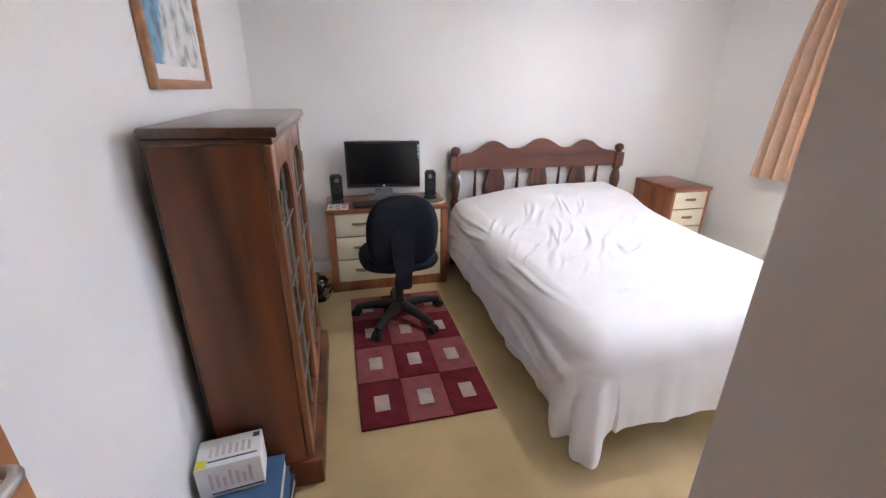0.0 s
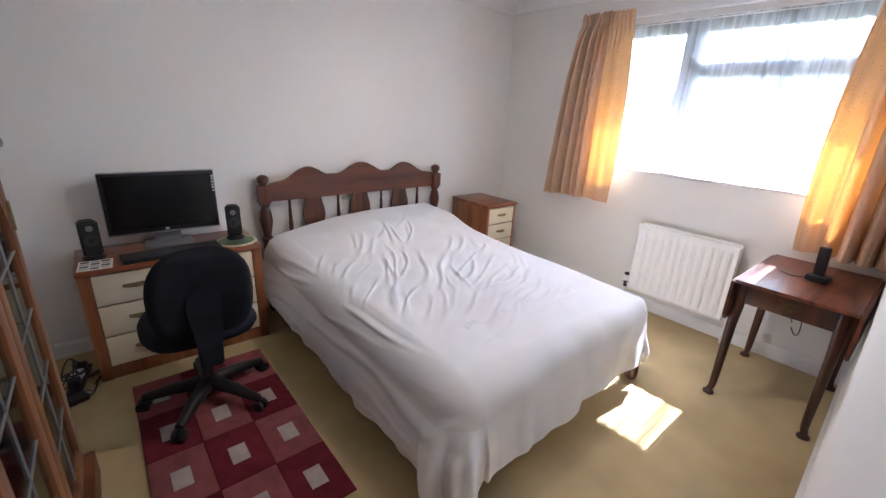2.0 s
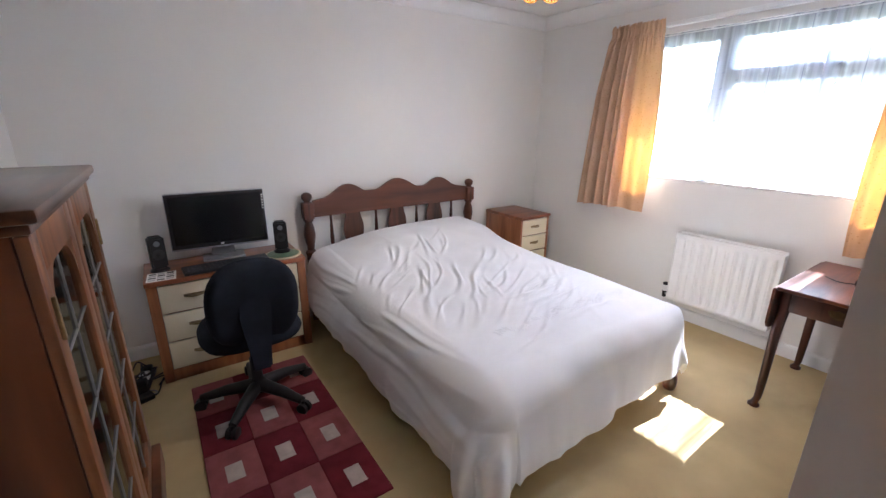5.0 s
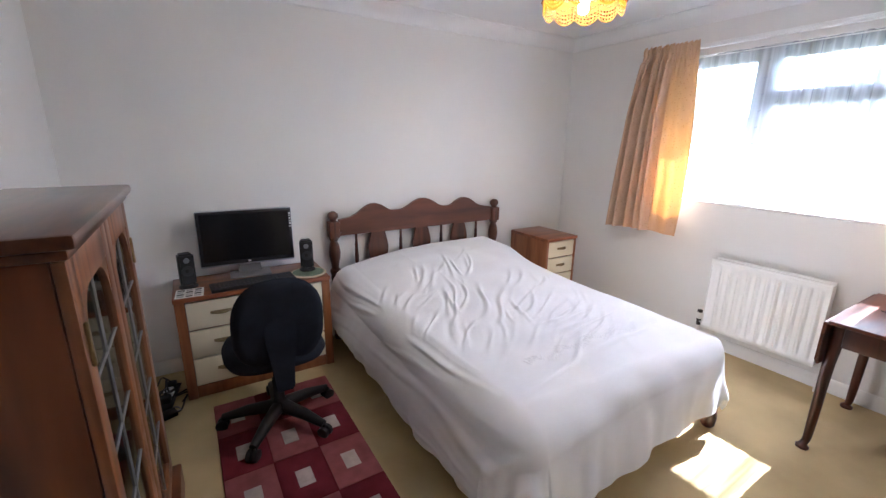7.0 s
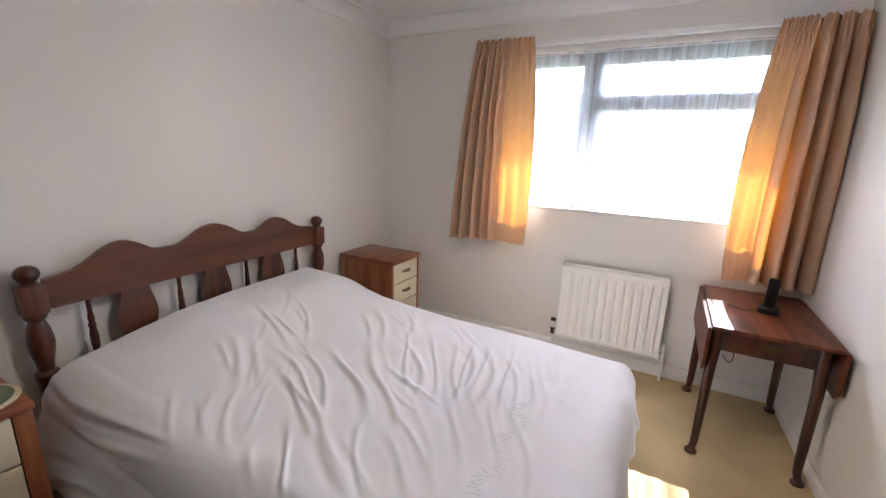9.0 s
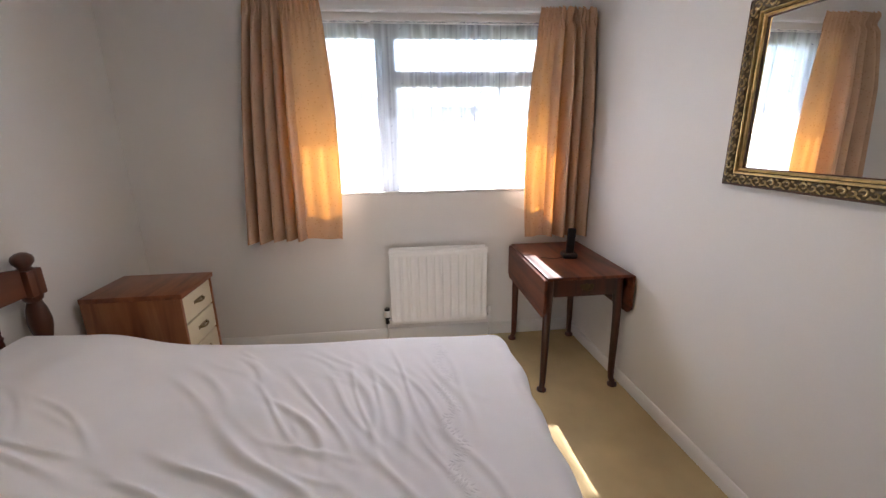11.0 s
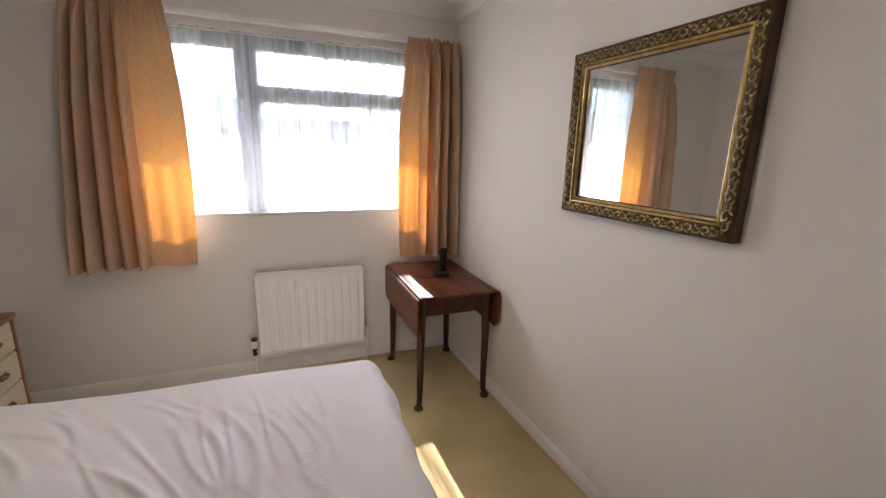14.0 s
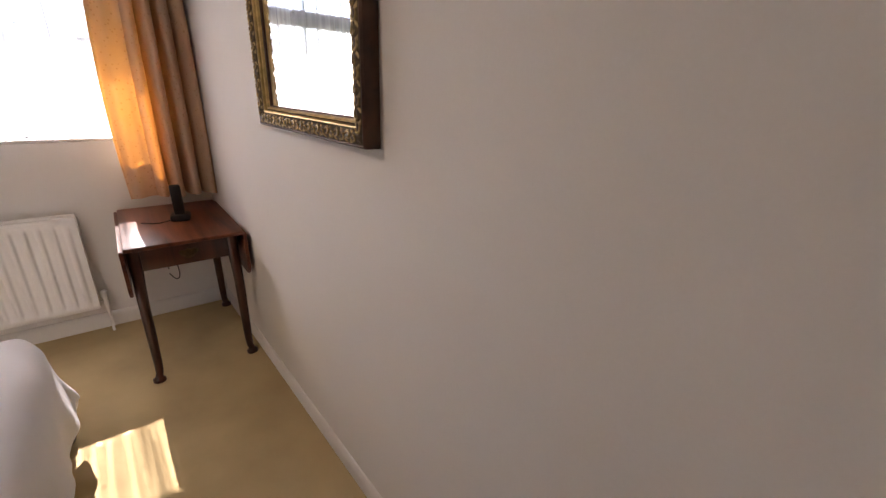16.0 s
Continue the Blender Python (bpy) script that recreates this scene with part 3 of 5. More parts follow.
# frame, legs and mattress below the cover
for sx in (1.155, 2.485):
    part("side_rail", B(sx - 0.014, sx + 0.014, 1.20, HB_Y - 0.036, 0.235, 0.33, bev=0.004), M_BEDWOOD, bed)
part("foot_rail", B(1.14, 2.51, 1.165, 1.20, 0.235, 0.33, bev=0.004), M_BEDWOOD, bed)
LEG = [(0.026, 0.0), (0.034, 0.012), (0.038, 0.05), (0.036, 0.08), (0.027, 0.105), (0.031, 0.115), (0.032, 0.236)]
for lx in (1.16, 2.505):
    part("leg", lathe(bmesh.new(), LEG, 18, pose(lx, 1.20, 0)), M_BEDPOST, bed, "dark turned wooden foot")
part("mattress", B(1.15, 2.49, 1.20, 3.16, 0.33, 0.49, bev=0.04, seg=3), M_SHEET, bed)


def pleats(a, b, seed, mx, my, angle, count, gap, length, height):
    """A cluster of roughly parallel, slightly bent creases side by side."""
    rng = np.random.RandomState(seed)
    out = np.zeros_like(a)
    bend = rng.uniform(-0.7, 0.7)
    for k in range(count):
        th = math.radians(angle + rng.normal() * 5 + (k - count / 2) * 3)
        off = (k - (count - 1) / 2) * gap + rng.normal() * gap * 0.2
        cx, cy = mx - off * math.sin(th) + rng.normal() * 0.03, my + off * math.cos(th) + rng.normal() * 0.03
        u = (a - cx) * math.cos(th) + (b - cy) * math.sin(th)
        ln, w, h = length * rng.uniform(0.7, 1.5), rng.uniform(0.0075, 0.013), height * rng.uniform(0.5, 1.25)
        wander = 0.009 * np.sin(u * rng.uniform(8, 15) + rng.uniform(0, 6))
        v = -(a - cx) * math.sin(th) + (b - cy) * math.cos(th) + (bend + 0.35 * rng.normal()) * u * u + wander
        w = w * (1 + 0.25 * np.sin(u * 9 + rng.uniform(0, 6)) + 0.5 * np.abs(u / ln))
        w = np.maximum(w, 0.007)
        fade = np.exp(-np.abs(u / ln) ** 2.5)
        out += h * fade * (np.exp(-(v / w) ** 2) - 0.45 * np.exp(-((v - 1.7 * w) / (1.3 * w)) ** 2))
    return out


def cover():
    """The duvet cover: flat on the mattress, rounded over its edge, hanging at three sides."""
    X0, X1, Y0, Y1 = 1.205, 2.41, 1.295, 3.17
    left, right, foot = 0.50, 0.36, 0.42
    na, nb = 400, 440
    a, b = np.meshgrid(np.linspace(X0 - left, X1 + right, na), np.linspace(Y0 - 0.055 - foot, Y1, nb))
    # the hem runs unevenly: short towards the window side, long at the near corner
    t = np.clip((a - X0) / (X1 - X0), 0, 1)
    Y0 = Y0 - 0.055 * t
    scale_foot = 1.07 - 0.13 * t + 0.03 * np.sin(a * 9)
    s = np.clip((b - Y0) / (Y1 - Y0), 0, 1)
    scale_left = 1.09 - 0.26 * s + 0.025 * np.sin(b * 7 + 1)
    cx, cy = np.clip(a, X0, X1), np.clip(b, Y0, Y1)
    dx = np.where(a < X0, (a - X0) * scale_left, a - cx)
    dy = np.where(b < Y0, (b - Y0) * scale_foot, 0)
    r = np.hypot(dx, dy)
    cap = 0.575
    keep = np.where(r > 0.48, 0.48 + (cap - 0.48) * np.tanh((r - 0.48) / (cap - 0.48)), r) / np.maximum(r, 1e-6)
    near_right = np.clip((a - X1 + 0.05) / 0.1, 0, 1)
    keep = keep * (1 - near_right * np.clip((r - 0.22) / np.maximum(r, 1e-6), 0, 1) * 0.2)
    dx, dy = dx * keep, dy * keep
    r = r * keep
    rs = np.maximum(r, 1e-6)
    nx, ny = dx / rs, dy / rs
    R = 0.155 - 0.06 * t ** 0.7
    arc = np.minimum(r, R * math.pi / 2)
    hang = np.maximum(r - R * math.pi / 2, 0)
    corner = (np.abs(nx) * np.abs(ny)) * 2
    near = np.clip(1 - 3 * t, 0, 1)
    flare = np.where(a < X0, 0.03 + 0.20 * s, 0.12) + 0.30 * corner * near
    out = R * np.sin(arc / R) + 0.035 * np.sin(math.pi * np.clip(hang / 0.3, 0, 1)) * np.abs(nx) * (a < X0) + hang * np.where(a < X1, flare, 0.12)
    down = R * (1 - np.cos(arc / R)) + hang * 0.985
    # folds that open towards the hem, sharper round the near corner
    along = np.where(np.abs(nx) > np.abs(ny), b, a)
    ang = np.arctan2(-ny, -nx)
    fold = np.vectorize(lambda p: 0.030 * noise.noise(Vector((p * 5.0, 0.3, 0.7))) + 0.014 * noise.noise(Vector((p * 13, 4.3, 0.7))))(along)
    fold = fold * (1 - corner) + corner * (0.3 + 0.7 * near) * (0.055 * np.sin(ang * 6.5 + 0.9) + 0.018 * np.sin(ang * 17 + 1.0))
    out = out + fold * np.clip(hang / 0.25, 0, 1.3)
    top = 0.538 + 0.045 * s + 0.018 * np.sin(math.pi * t) * (0.4 + 0.6 * s)
    pillow = np.exp(-(np.maximum(2.93 - b, 0) / 0.30) ** 2) * np.clip(t / 0.30, 0, 1) ** 0.8
    top = top + (0.040 + 0.048 * t) * pillow
    x, y, z = cx + nx * out, cy + ny * out, top - down
    soft = np.vectorize(lambda p, q: noise.noise(Vector((p * 2.2, q * 2.2, 3.1))))(a, b)
    fine = np.vectorize(lambda p, q: noise.noise(Vector((p * 7, q * 7, 8.3))))(a, b)
    flat = np.clip(1 - r / 0.12, 0, 1)
    crease = np.zeros_like(a)
    for k, (mx, my, ang, n, gap, ln, h) in enumerate(((1.57, 2.21, 60, 6, 0.062, 0.18, 0.013), (1.98, 1.86, 28, 7, 0.066, 0.19, 0.009), (1.84, 2.67, 66, 4, 0.06, 0.11, 0.008), (1.55, 2.62, 64, 3, 0.05, 0.10, 0.008),
                                                      (1.24, 2.43, 52, 4, 0.055, 0.10, 0.010), (1.29, 1.96, 55, 5, 0.055, 0.12, 0.009), (1.74, 1.93, 72, 3, 0.05, 0.09, 0.006), (1.42, 1.76, 58, 3, 0.07, 0.13, 0.006),
                                                      (2.16, 2.30, 40, 4, 0.06, 0.12, 0.006), (2.02, 1.56, 14, 6, 0.06, 0.18, 0.0055), (1.62, 1.60, 35, 4, 0.09, 0.17, 0.004))):
        crease += pleats(a, b, 40 + k, mx, my, ang, n, gap, ln, h)
    # many slight crumples between the main folds
    rng = np.random.RandomState(77)
    for k in range(14):
        crease += pleats(a, b, 200 + k, rng.uniform(1.25, 2.35), rng.uniform(1.4, 2.8), rng.uniform(30, 65), 2, 0.05, rng.uniform(0.08, 0.16), rng.uniform(0.0015, 0.003))
    z = z + flat * (crease + 0.012 * soft + 0.003 * fine)
    # long slack folds along the hanging side
    drift = np.vectorize(lambda p, q: noise.noise(Vector((p * 4, q * 1.7, 5.5))))(a, b)
    swell = np.vectorize(lambda p, q: noise.noise(Vector((p * 7, q * 2.0, 9.1))))(a, b)
    slack = (np.sin(r * 62 - b * 6.0 + 6.0 * drift) + 0.35 * np.sin(r * 120 - b * 13 + 12.0 * drift + 1.0)) * np.clip(0.35 + 1.9 * swell, 0, 1) * (1 - 0.55 * s)
    band = np.clip(r / 0.10, 0, 1) * np.clip((left * 1.15 - r) / 0.2, 0.15, 1)
    side = np.clip(np.abs(nx) - 0.2, 0, 1)
    x = x + nx * slack * 0.0085 * band
    z = z + slack * 0.005 * band * side
    slack2 = np.vectorize(lambda p, q: noise.noise(Vector((p * 5, q * 6, 1.5))))(a, b)
    y = y + ny * slack2 * 0.02 * band
    low = np.minimum(z, 0)
    z = np.maximum(z, 0.012 + 0.004 * np.abs(fine))
    x, y = x + nx * -low * 0.3, y + ny * -low * 0.3
    return np.stack([x, y, z], -1), (X0, X1, Y0, Y1)


xyz, _r = cover()
DUVET = grid_mesh("duvet_cover", xyz, M_SHEET)
tagged(DUVET, "white cotton duvet cover, creased, spread over the bed and hanging down", "duvet cover")
# a zigzag band of embroidered strokes across the foot
flat_xyz = xyz.reshape(-1, 3)
top_xyz = flat_xyz[flat_xyz[:, 2] > 0.45]
bm = bmesh.new()
rng = random.Random(3)
for i in range(54):
    for row in (-1, 0, 1):
        ex = 1.42 + 0.0178 * i + rng.uniform(-0.004, 0.004)
        ey = 1.495 + 0.020 * math.sin(i * 0.6) + 0.013 * row + rng.uniform(-0.003, 0.003)
        spot = top_xyz[np.argmin((top_xyz[:, 0] - ex) ** 2 + (top_xyz[:, 1] - ey) ** 2)]
        c = Vector((float(spot[0]), float(spot[1]), float(spot[2]) + 0.0012))
        turn = (0.9 if (i // 5) % 2 else -0.9) + rng.uniform(-0.25, 0.25)
        d1, d2 = Vector((math.cos(turn), math.sin(turn), 0)) * 0.014, Vector((-math.sin(turn), math.cos(turn), 0)) * 0.0032
        rim = [bm.verts.new(c + d1 * math.cos(q) + d2 * math.sin(q) - Vector((0, 0, 0.0012))) for q in np.linspace(0, 2 * math.pi, 9)[:-1]]
        mid = bm.verts.new(c + Vector((0, 0, 0.0008)))
        for k in range(8):
            bm.faces.new((rim[k], rim[(k + 1) % 8], mid))
tagged(part("embroidery", bm, M_EMBROIDERY, DUVET, "raised white leaf embroidery"), kind="stuff")

# ---- bedside chest ----
def pull(parent, x, y, z, w=0.085, material=M_BRONZE):
    """A bowed bar pull on two plates, on a front facing -y."""
    h = part("handle", tube(bmesh.new(), curve([(x - w / 2, y, z), (x - w / 2 + 0.006, y - 0.016, z), (x, y - 0.021, z - 0.004), (x + w / 2 - 0.006, y - 0.016, z), (x + w / 2, y, z)], 4), 0.0055, 8), material, parent, "antique bronze bow handle")
    part("plate", B(x - w / 2 - 0.012, x + w / 2 + 0.012, y - 0.003, y + 0.001, z - 0.009, z + 0.009, bev=0.001), material, h)


def chest(name, label, x0, x1, y0, y1, h, rows, side, cat, plinth=0.055):
    """A teak-veneered chest with cream drawer fronts facing -y."""
    c = thing(name, label, cat, pose(x0, y0, 0))
    W, D = x1 - x0, y1 - y0
    part("side_panel", B(0, side, 0, D, 0, h - 0.026, bev=0.002), M_TEAK, c)
    part("side_panel", B(W - side, W, 0, D, 0, h - 0.026, bev=0.002), M_TEAK, c)
    part("back_panel", B(side, W - side, D - 0.012, D, plinth, h - 0.026), M_TEAK, c)
    part("plinth", B(side, W - side, 0.008, 0.028, 0, plinth, bev=0.001), M_TEAK, c)
    part("top", B(-0.004, W + 0.004, -0.012, D, h - 0.026, h, bev=0.003), M_TEAKTOP, c)
    z1 = h - 0.034
    dh = (z1 - plinth) / rows
    for k in range(rows):
        d = part("drawer", B(side + 0.003, W - side - 0.003, 0.002, 0.022, z1 - dh * (k + 1) + 0.008, z1 - dh * k - 0.002, bev=0.003), M_CREAM, c, "cream laminate drawer front")
        zc = z1 - dh * (k + 0.5) + 0.01
        if W > 0.6:
            pull(d, W * 0.26, 0.002, zc), pull(d, W * 0.74, 0.002, zc)
        else:
            pull(d, W * 0.5, 0.002, zc, 0.075)
    return c


chest("bedside_chest", "small teak bedside chest with cream drawers beside the bed", 2.795, 3.15, 2.75, 3.22, 0.685, 4, 0.022, "bedside chest")

# ---- chest used as a desk, and the things on it ----
DESK_Y, DESK_H = 2.865, 0.63
chest("drawer_chest", "teak-veneered chest of cream drawers used as a desk", 0.092, 0.952, DESK_Y, 3.26, DESK_H, 3, 0.05, "chest of drawers", 0.07)

monitor = thing("computer_monitor", "black widescreen computer monitor with a silver edge", "monitor", pose(0.521, 3.138, DESK_H + 0.0, 0, 0, -3.5))
part("back_shell", B(-0.275, 0.275, -0.012, 0.035, 0.075, 0.425, bev=0.008), M_SILVER, monitor, "silver shell and lower edge")
part("bezel", B(-0.270, 0.270, -0.020, -0.0125, 0.088, 0.424, bev=0.002), M_BLACKPL, monitor)
part("screen", B(-0.252, 0.252, -0.0225, -0.0205, 0.112, 0.408), M_SCREEN, monitor, "dark switched-off screen")
part("badge", B(-0.009, 0.009, -0.0222, -0.0202, 0.094, 0.106, bev=0.0005), M_WHITEPL, monitor, "small pale badge")
for k, z in enumerate((0.385, 0.372, 0.352, 0.335, 0.318, 0.300)):
    part("sticker", B(0.256, 0.267, -0.0217, -0.0202, z, z + 0.009 - 0.003 * (k % 2)), M_PAPER, monitor)
bm = bmesh.new()
prism(bm, [(-0.07, 0.0), (0.07, 0.0), (0.055, 0.13), (-0.055, 0.13)], 0.0, 0.018, pose(0, 0.045, 0.012, 72))
part("stand_neck", bm, M_GREYPL, monitor)
part("stand_foot", B(-0.12, 0.12, -0.06, 0.10, 0, 0.014, bev=0.005), M_GREYPL, monitor, "dark grey stand foot")


def speaker(m, label):
    s = thing("loudspeaker", label, "loudspeaker", m, "pair of desk speakers")
    bm = bmesh.new()
    prof = [(-0.042, -0.03), (0.042, -0.03), (0.036, 0.045), (-0.036, 0.045)]
    prism(bm, prof, 0.018, 0.205)
    bmesh.ops.bevel(bm, geom=bm.edges[:], offset=0.010, segments=3, affect="EDGES")
    part("cabinet", bm, M_BLACKPL, s)
    part("foot", lathe(bmesh.new(), [(0.05, 0), (0.05, 0.008), (0.035, 0.02)], 24), M_BLACKPL, s)
    t = pose(0, -0.0305, 0.105, 90)
    part("cone", lathe(bmesh.new(), [(0.014, -0.001), (0.026, 0.001), (0.029, 0.004), (0.031, 0.002)], 24, t), M_KEY, s, "dark grey driver cone")
    part("cone_cap", lathe(bmesh.new(), [(0.012, 0.002), (0.008, 0.006), (0.002, 0.007)], 16, t), M_BLACKPL, s)
    t2 = pose(0, -0.0305, 0.168, 90)
    part("tweeter", lathe(bmesh.new(), [(0.016, 0), (0.016, 0.003), (0.010, 0.004), (0.004, 0.002)], 18, t2), M_GREYPL, s)
    return s


speaker(pose(0.172, 3.06, DESK_H, 0, 0, 12), "black upright computer speaker beside the monitor")
speaker(pose(0.855, 3.03, DESK_H + 0.011, 0, 0, -10), "black upright computer speaker standing on a green mat")

keyboard = thing("keyboard", "black computer keyboard on the chest", "keyboard", pose(0.512, 2.945, DESK_H, 0, 0, 3))
part("case", B(-0.235, 0.235, -0.075, 0.075, 0, 0.018, bev=0.004), M_BLACKPL, keyboard)
key = None
for r in range(5):
    for c in range(21):
        kx, ky = -0.218 + c * 0.0218, -0.06 + r * 0.0235
        if key is None:
            key = part("key", B(-0.0095, 0.0095, -0.0098, 0.0098, 0, 0.006), M_KEY, keyboard)
            key.location = (kx, ky, 0.018)
        else:
            k2 = new("key", key.data)
            k2.parent, k2.location = keyboard, (kx, ky, 0.018)

sheet = thing("photo_sheet", "white sheet with rows of small dark pictures", "paper", pose(0.174, 2.935, DESK_H, 0, 0, -3))
part("sheet", B(-0.07, 0.07, -0.072, 0.075, 0, 0.003), M_PAPER, sheet)
for r in range(4):
    for c in range(3):
        part("picture", B(-0.062 + c * 0.043, -0.027 + c * 0.043, -0.064 + r * 0.035, -0.044 + r * 0.035, 0.003, 0.0036), M_PRINT if (r + c) % 2 else M_GREYPRINT, sheet)
mat_ = thing("round_mat", "round green decorated mat with a pale rim", "table mat", pose(0.849, 2.985, DESK_H))
part("rim", lathe(bmesh.new(), [(0.112, 0), (0.114, 0.004), (0.110, 0.008)], 40), M_PAGES, mat_, "pale cream rim")
part("centre", lathe(bmesh.new(), [(0.098, 0.008), (0.098, 0.0095), (0.09, 0.0105)], 40), M_GREENMAT, mat_)

# ---- office chair ----
chair = thing("office_chair", "navy-black upholstered swivel chair on five castors", "office chair", pose(0.52, 2.405, 0))
for k in range(5):
    ang = radians(90 + 72 * k)
    ux, uy = math.cos(ang), math.sin(ang)
    part("base_arm", tube(bmesh.new(), [(0.03 * ux, 0.03 * uy, 0.105), (0.16 * ux, 0.16 * uy, 0.095), (0.285 * ux, 0.285 * uy, 0.07)], [0.036, 0.029, 0.020], 10), M_BLACKPL, chair)
    cst = part("castor", tube(bmesh.new(), [(0.285 * ux, 0.285 * uy, 0.07), (0.285 * ux, 0.285 * uy, 0.045)], 0.012, 8), M_BLACKPL, chair)
    for sgn in (-1, 1):
        off = Vector((-uy, ux, 0)) * 0.016 * sgn
        m = Matrix.Translation((0.29 * ux + off.x, 0.29 * uy + off.y, 0.030)) @ Vector((-uy, ux, 0)).to_track_quat("Z", "Y").to_matrix().to_4x4()
        part("wheel", lathe(bmesh.new(), [(0.022, -0.013), (0.030, -0.009), (0.030, 0.009), (0.022, 0.013)], 18, m), M_BLACKPL, cst)
part("hub", lathe(bmesh.new(), [(0.05, 0.075), (0.05, 0.125), (0.034, 0.14), (0.028, 0.15), (0.028, 0.27), (0.018, 0.275), (0.018, 0.385)], 20), M_BLACKPL, chair)
part("mechanism", B(-0.09, 0.09, -0.12, 0.11, 0.375, 0.415, bev=0.01), M_BLACKPL, chair)
part("lever", tube(bmesh.new(), curve([(0.08, 0.02, 0.395), (0.17, 0.03, 0.385), (0.25, 0.03, 0.395)], 4), 0.007, 8), M_BLACKPL, chair)


def cushion(w, d, h, cx, cy, cz, tilt, power=3.2, dish=0.0):
    """A rounded pad: superellipse outline, domed both sides."""
    bm = bmesh.new()
    n, rings = 40, [(0.0, 1), (0.5, 0.98), (0.8, 0.86), (0.94, 0.62), (1.0, 0.0), (0.94, -0.62), (0.8, -0.86), (0.5, -0.98), (0.0, -1)]
    m = Matrix.Translation((cx, cy, cz)) @ pose(0, 0, 0, tilt)
    loops = []
    for s, t in rings:
        if s == 0:
            loops.append([bm.verts.new(m @ Vector((0, 0, t * h / 2)))])
            continue
        ring = []
        for i in range(n):
            a = 2 * math.pi * i / n
            ca, sa = math.cos(a), math.sin(a)
            rad = 1 / (abs(ca) ** power + abs(sa) ** power) ** (1 / power)
            px, py = s * rad * ca * w / 2, s * rad * sa * d / 2
            ring.append(bm.verts.new(m @ Vector((px, py, t * h / 2 + dish * (px / w * 2) ** 2))))
        loops.append(ring)
    for a, b in zip(loops, loops[1:]):
        if len(a) == 1:
            for i in range(n):
                bm.faces.new((a[0], b[i], b[(i + 1) % n]))
        elif len(b) == 1:
            for i in range(n):
                bm.faces.new((a[i], b[0], a[(i + 1) % n]))
        else:
            for i in range(n):
                bm.faces.new((a[i], b[i], b[(i + 1) % n], a[(i + 1) % n]))
    return bm


part("seat", cushion(0.48, 0.46, 0.09, 0, 0.0, 0.455, 0), M_CHAIR, chair, "thick rounded seat pad", 60)
part("backrest", cushion(0.40, 0.45, 0.085, 0, -0.205, 0.665, 98, 2.7, 0.03), M_CHAIR, chair, "tall rounded back pad", 60)
part("back_spine", tube(bmesh.new(), curve([(0, -0.09, 0.392), (0, -0.18, 0.388), (0, -0.215, 0.42), (0, -0.222, 0.50), (0, -0.225, 0.70)], 5), 0.026, 8), M_BLACKPL, chair)
bm = prism(bmesh.new(), [(-0.044, 0.33), (0.044, 0.33), (0.050, 0.46), (0.068, 0.60), (0.072, 0.80), (0.060, 0.855), (-0.060, 0.855), (-0.072, 0.80), (-0.068, 0.60), (-0.050, 0.46)], 0.226, 0.254, pose(0, 0, 0, 90))
bmesh.ops.bevel(bm, geom=bm.edges[:], offset=0.009, segments=3, affect="EDGES")
part("back_cover", bm, M_CHAIR, chair, "dark cloth-covered spine", 60)

# ---- rug ----
rug = thing("rug", "maroon and rose check rug with pale squares on the carpet", "rug", pose(0.219, 1.475, 0, 0, 0, 0.4))
RW, RL = 0.637, 1.24
part("backing", B(0, RW, 0, RL, 0.0, 0.008, bev=0.003), M_RUGDARK, rug)
cw, cl = RW / 3, RL / 4
for r in range(4):
    for c in range(3):
        dark = (r + c) % 2 == 0
        part("rug_square", B(c * cw + 0.002, (c + 1) * cw - 0.002, r * cl + 0.002, (r + 1) * cl - 0.002, 0.008, 0.0125, bev=0.0015), M_RUGDARK if dark else M_RUGROSE, rug)
        part("inset", B((c + 0.33) * cw, (c + 0.66) * cw, (r + 0.31) * cl, (r + 0.65) * cl, 0.0125, 0.0142, bev=0.0006), M_RUGGREY, rug, "pale grey square")


# ---- bookcase ----
BX0, BX1, BY0, BY1, BH = -0.268, 0.034, 1.272, 2.165, 1.32
bc = thing("bookcase", "dark oak bookcase with two leaded-glass doors", "bookcase", pose(BX0, BY0, 0))
D, W = BX1 - BX0, BY1 - BY0
part("side_panel", B(0, D - 0.02, 0, 0.02, 0.0, BH - 0.05, bev=0.002), M_OAK, bc)
part("side_panel", B(0, D - 0.02, W - 0.02, W, 0.0, BH - 0.05, bev=0.002), M_OAK, bc)
# dark strip behind the sides, filling part of the gap to the wall
part("back_panel", B(-0.012, -0.001, 0.006, W - 0.006, 0.02, BH - 0.052, bev=0.002), M_WALNUT, bc, "dark back panel standing out behind the sides")
bm = bmesh.new()
box(bm, -0.004, D + 0.014, -0.014, W + 0.014, BH - 0.05, BH - 0.03, 0.006)
box(bm, -0.004, D + 0.03, -0.028, W + 0.028, BH - 0.0295, BH, 0.009)
part("cornice_top", bm, M_OAKTOP, bc, "moulded top with projecting edges")
part("plinth", B(-0.002, D + 0.035, -0.012, W + 0.012, 0, 0.115, bev=0.006), M_OAK, bc)
for z in (0.118, 0.40, 0.68, 0.96):
    part("shelf", B(0.012, D - 0.03, 0.021, W - 0.021, z, z + 0.018, bev=0.001), M_OAK, bc)
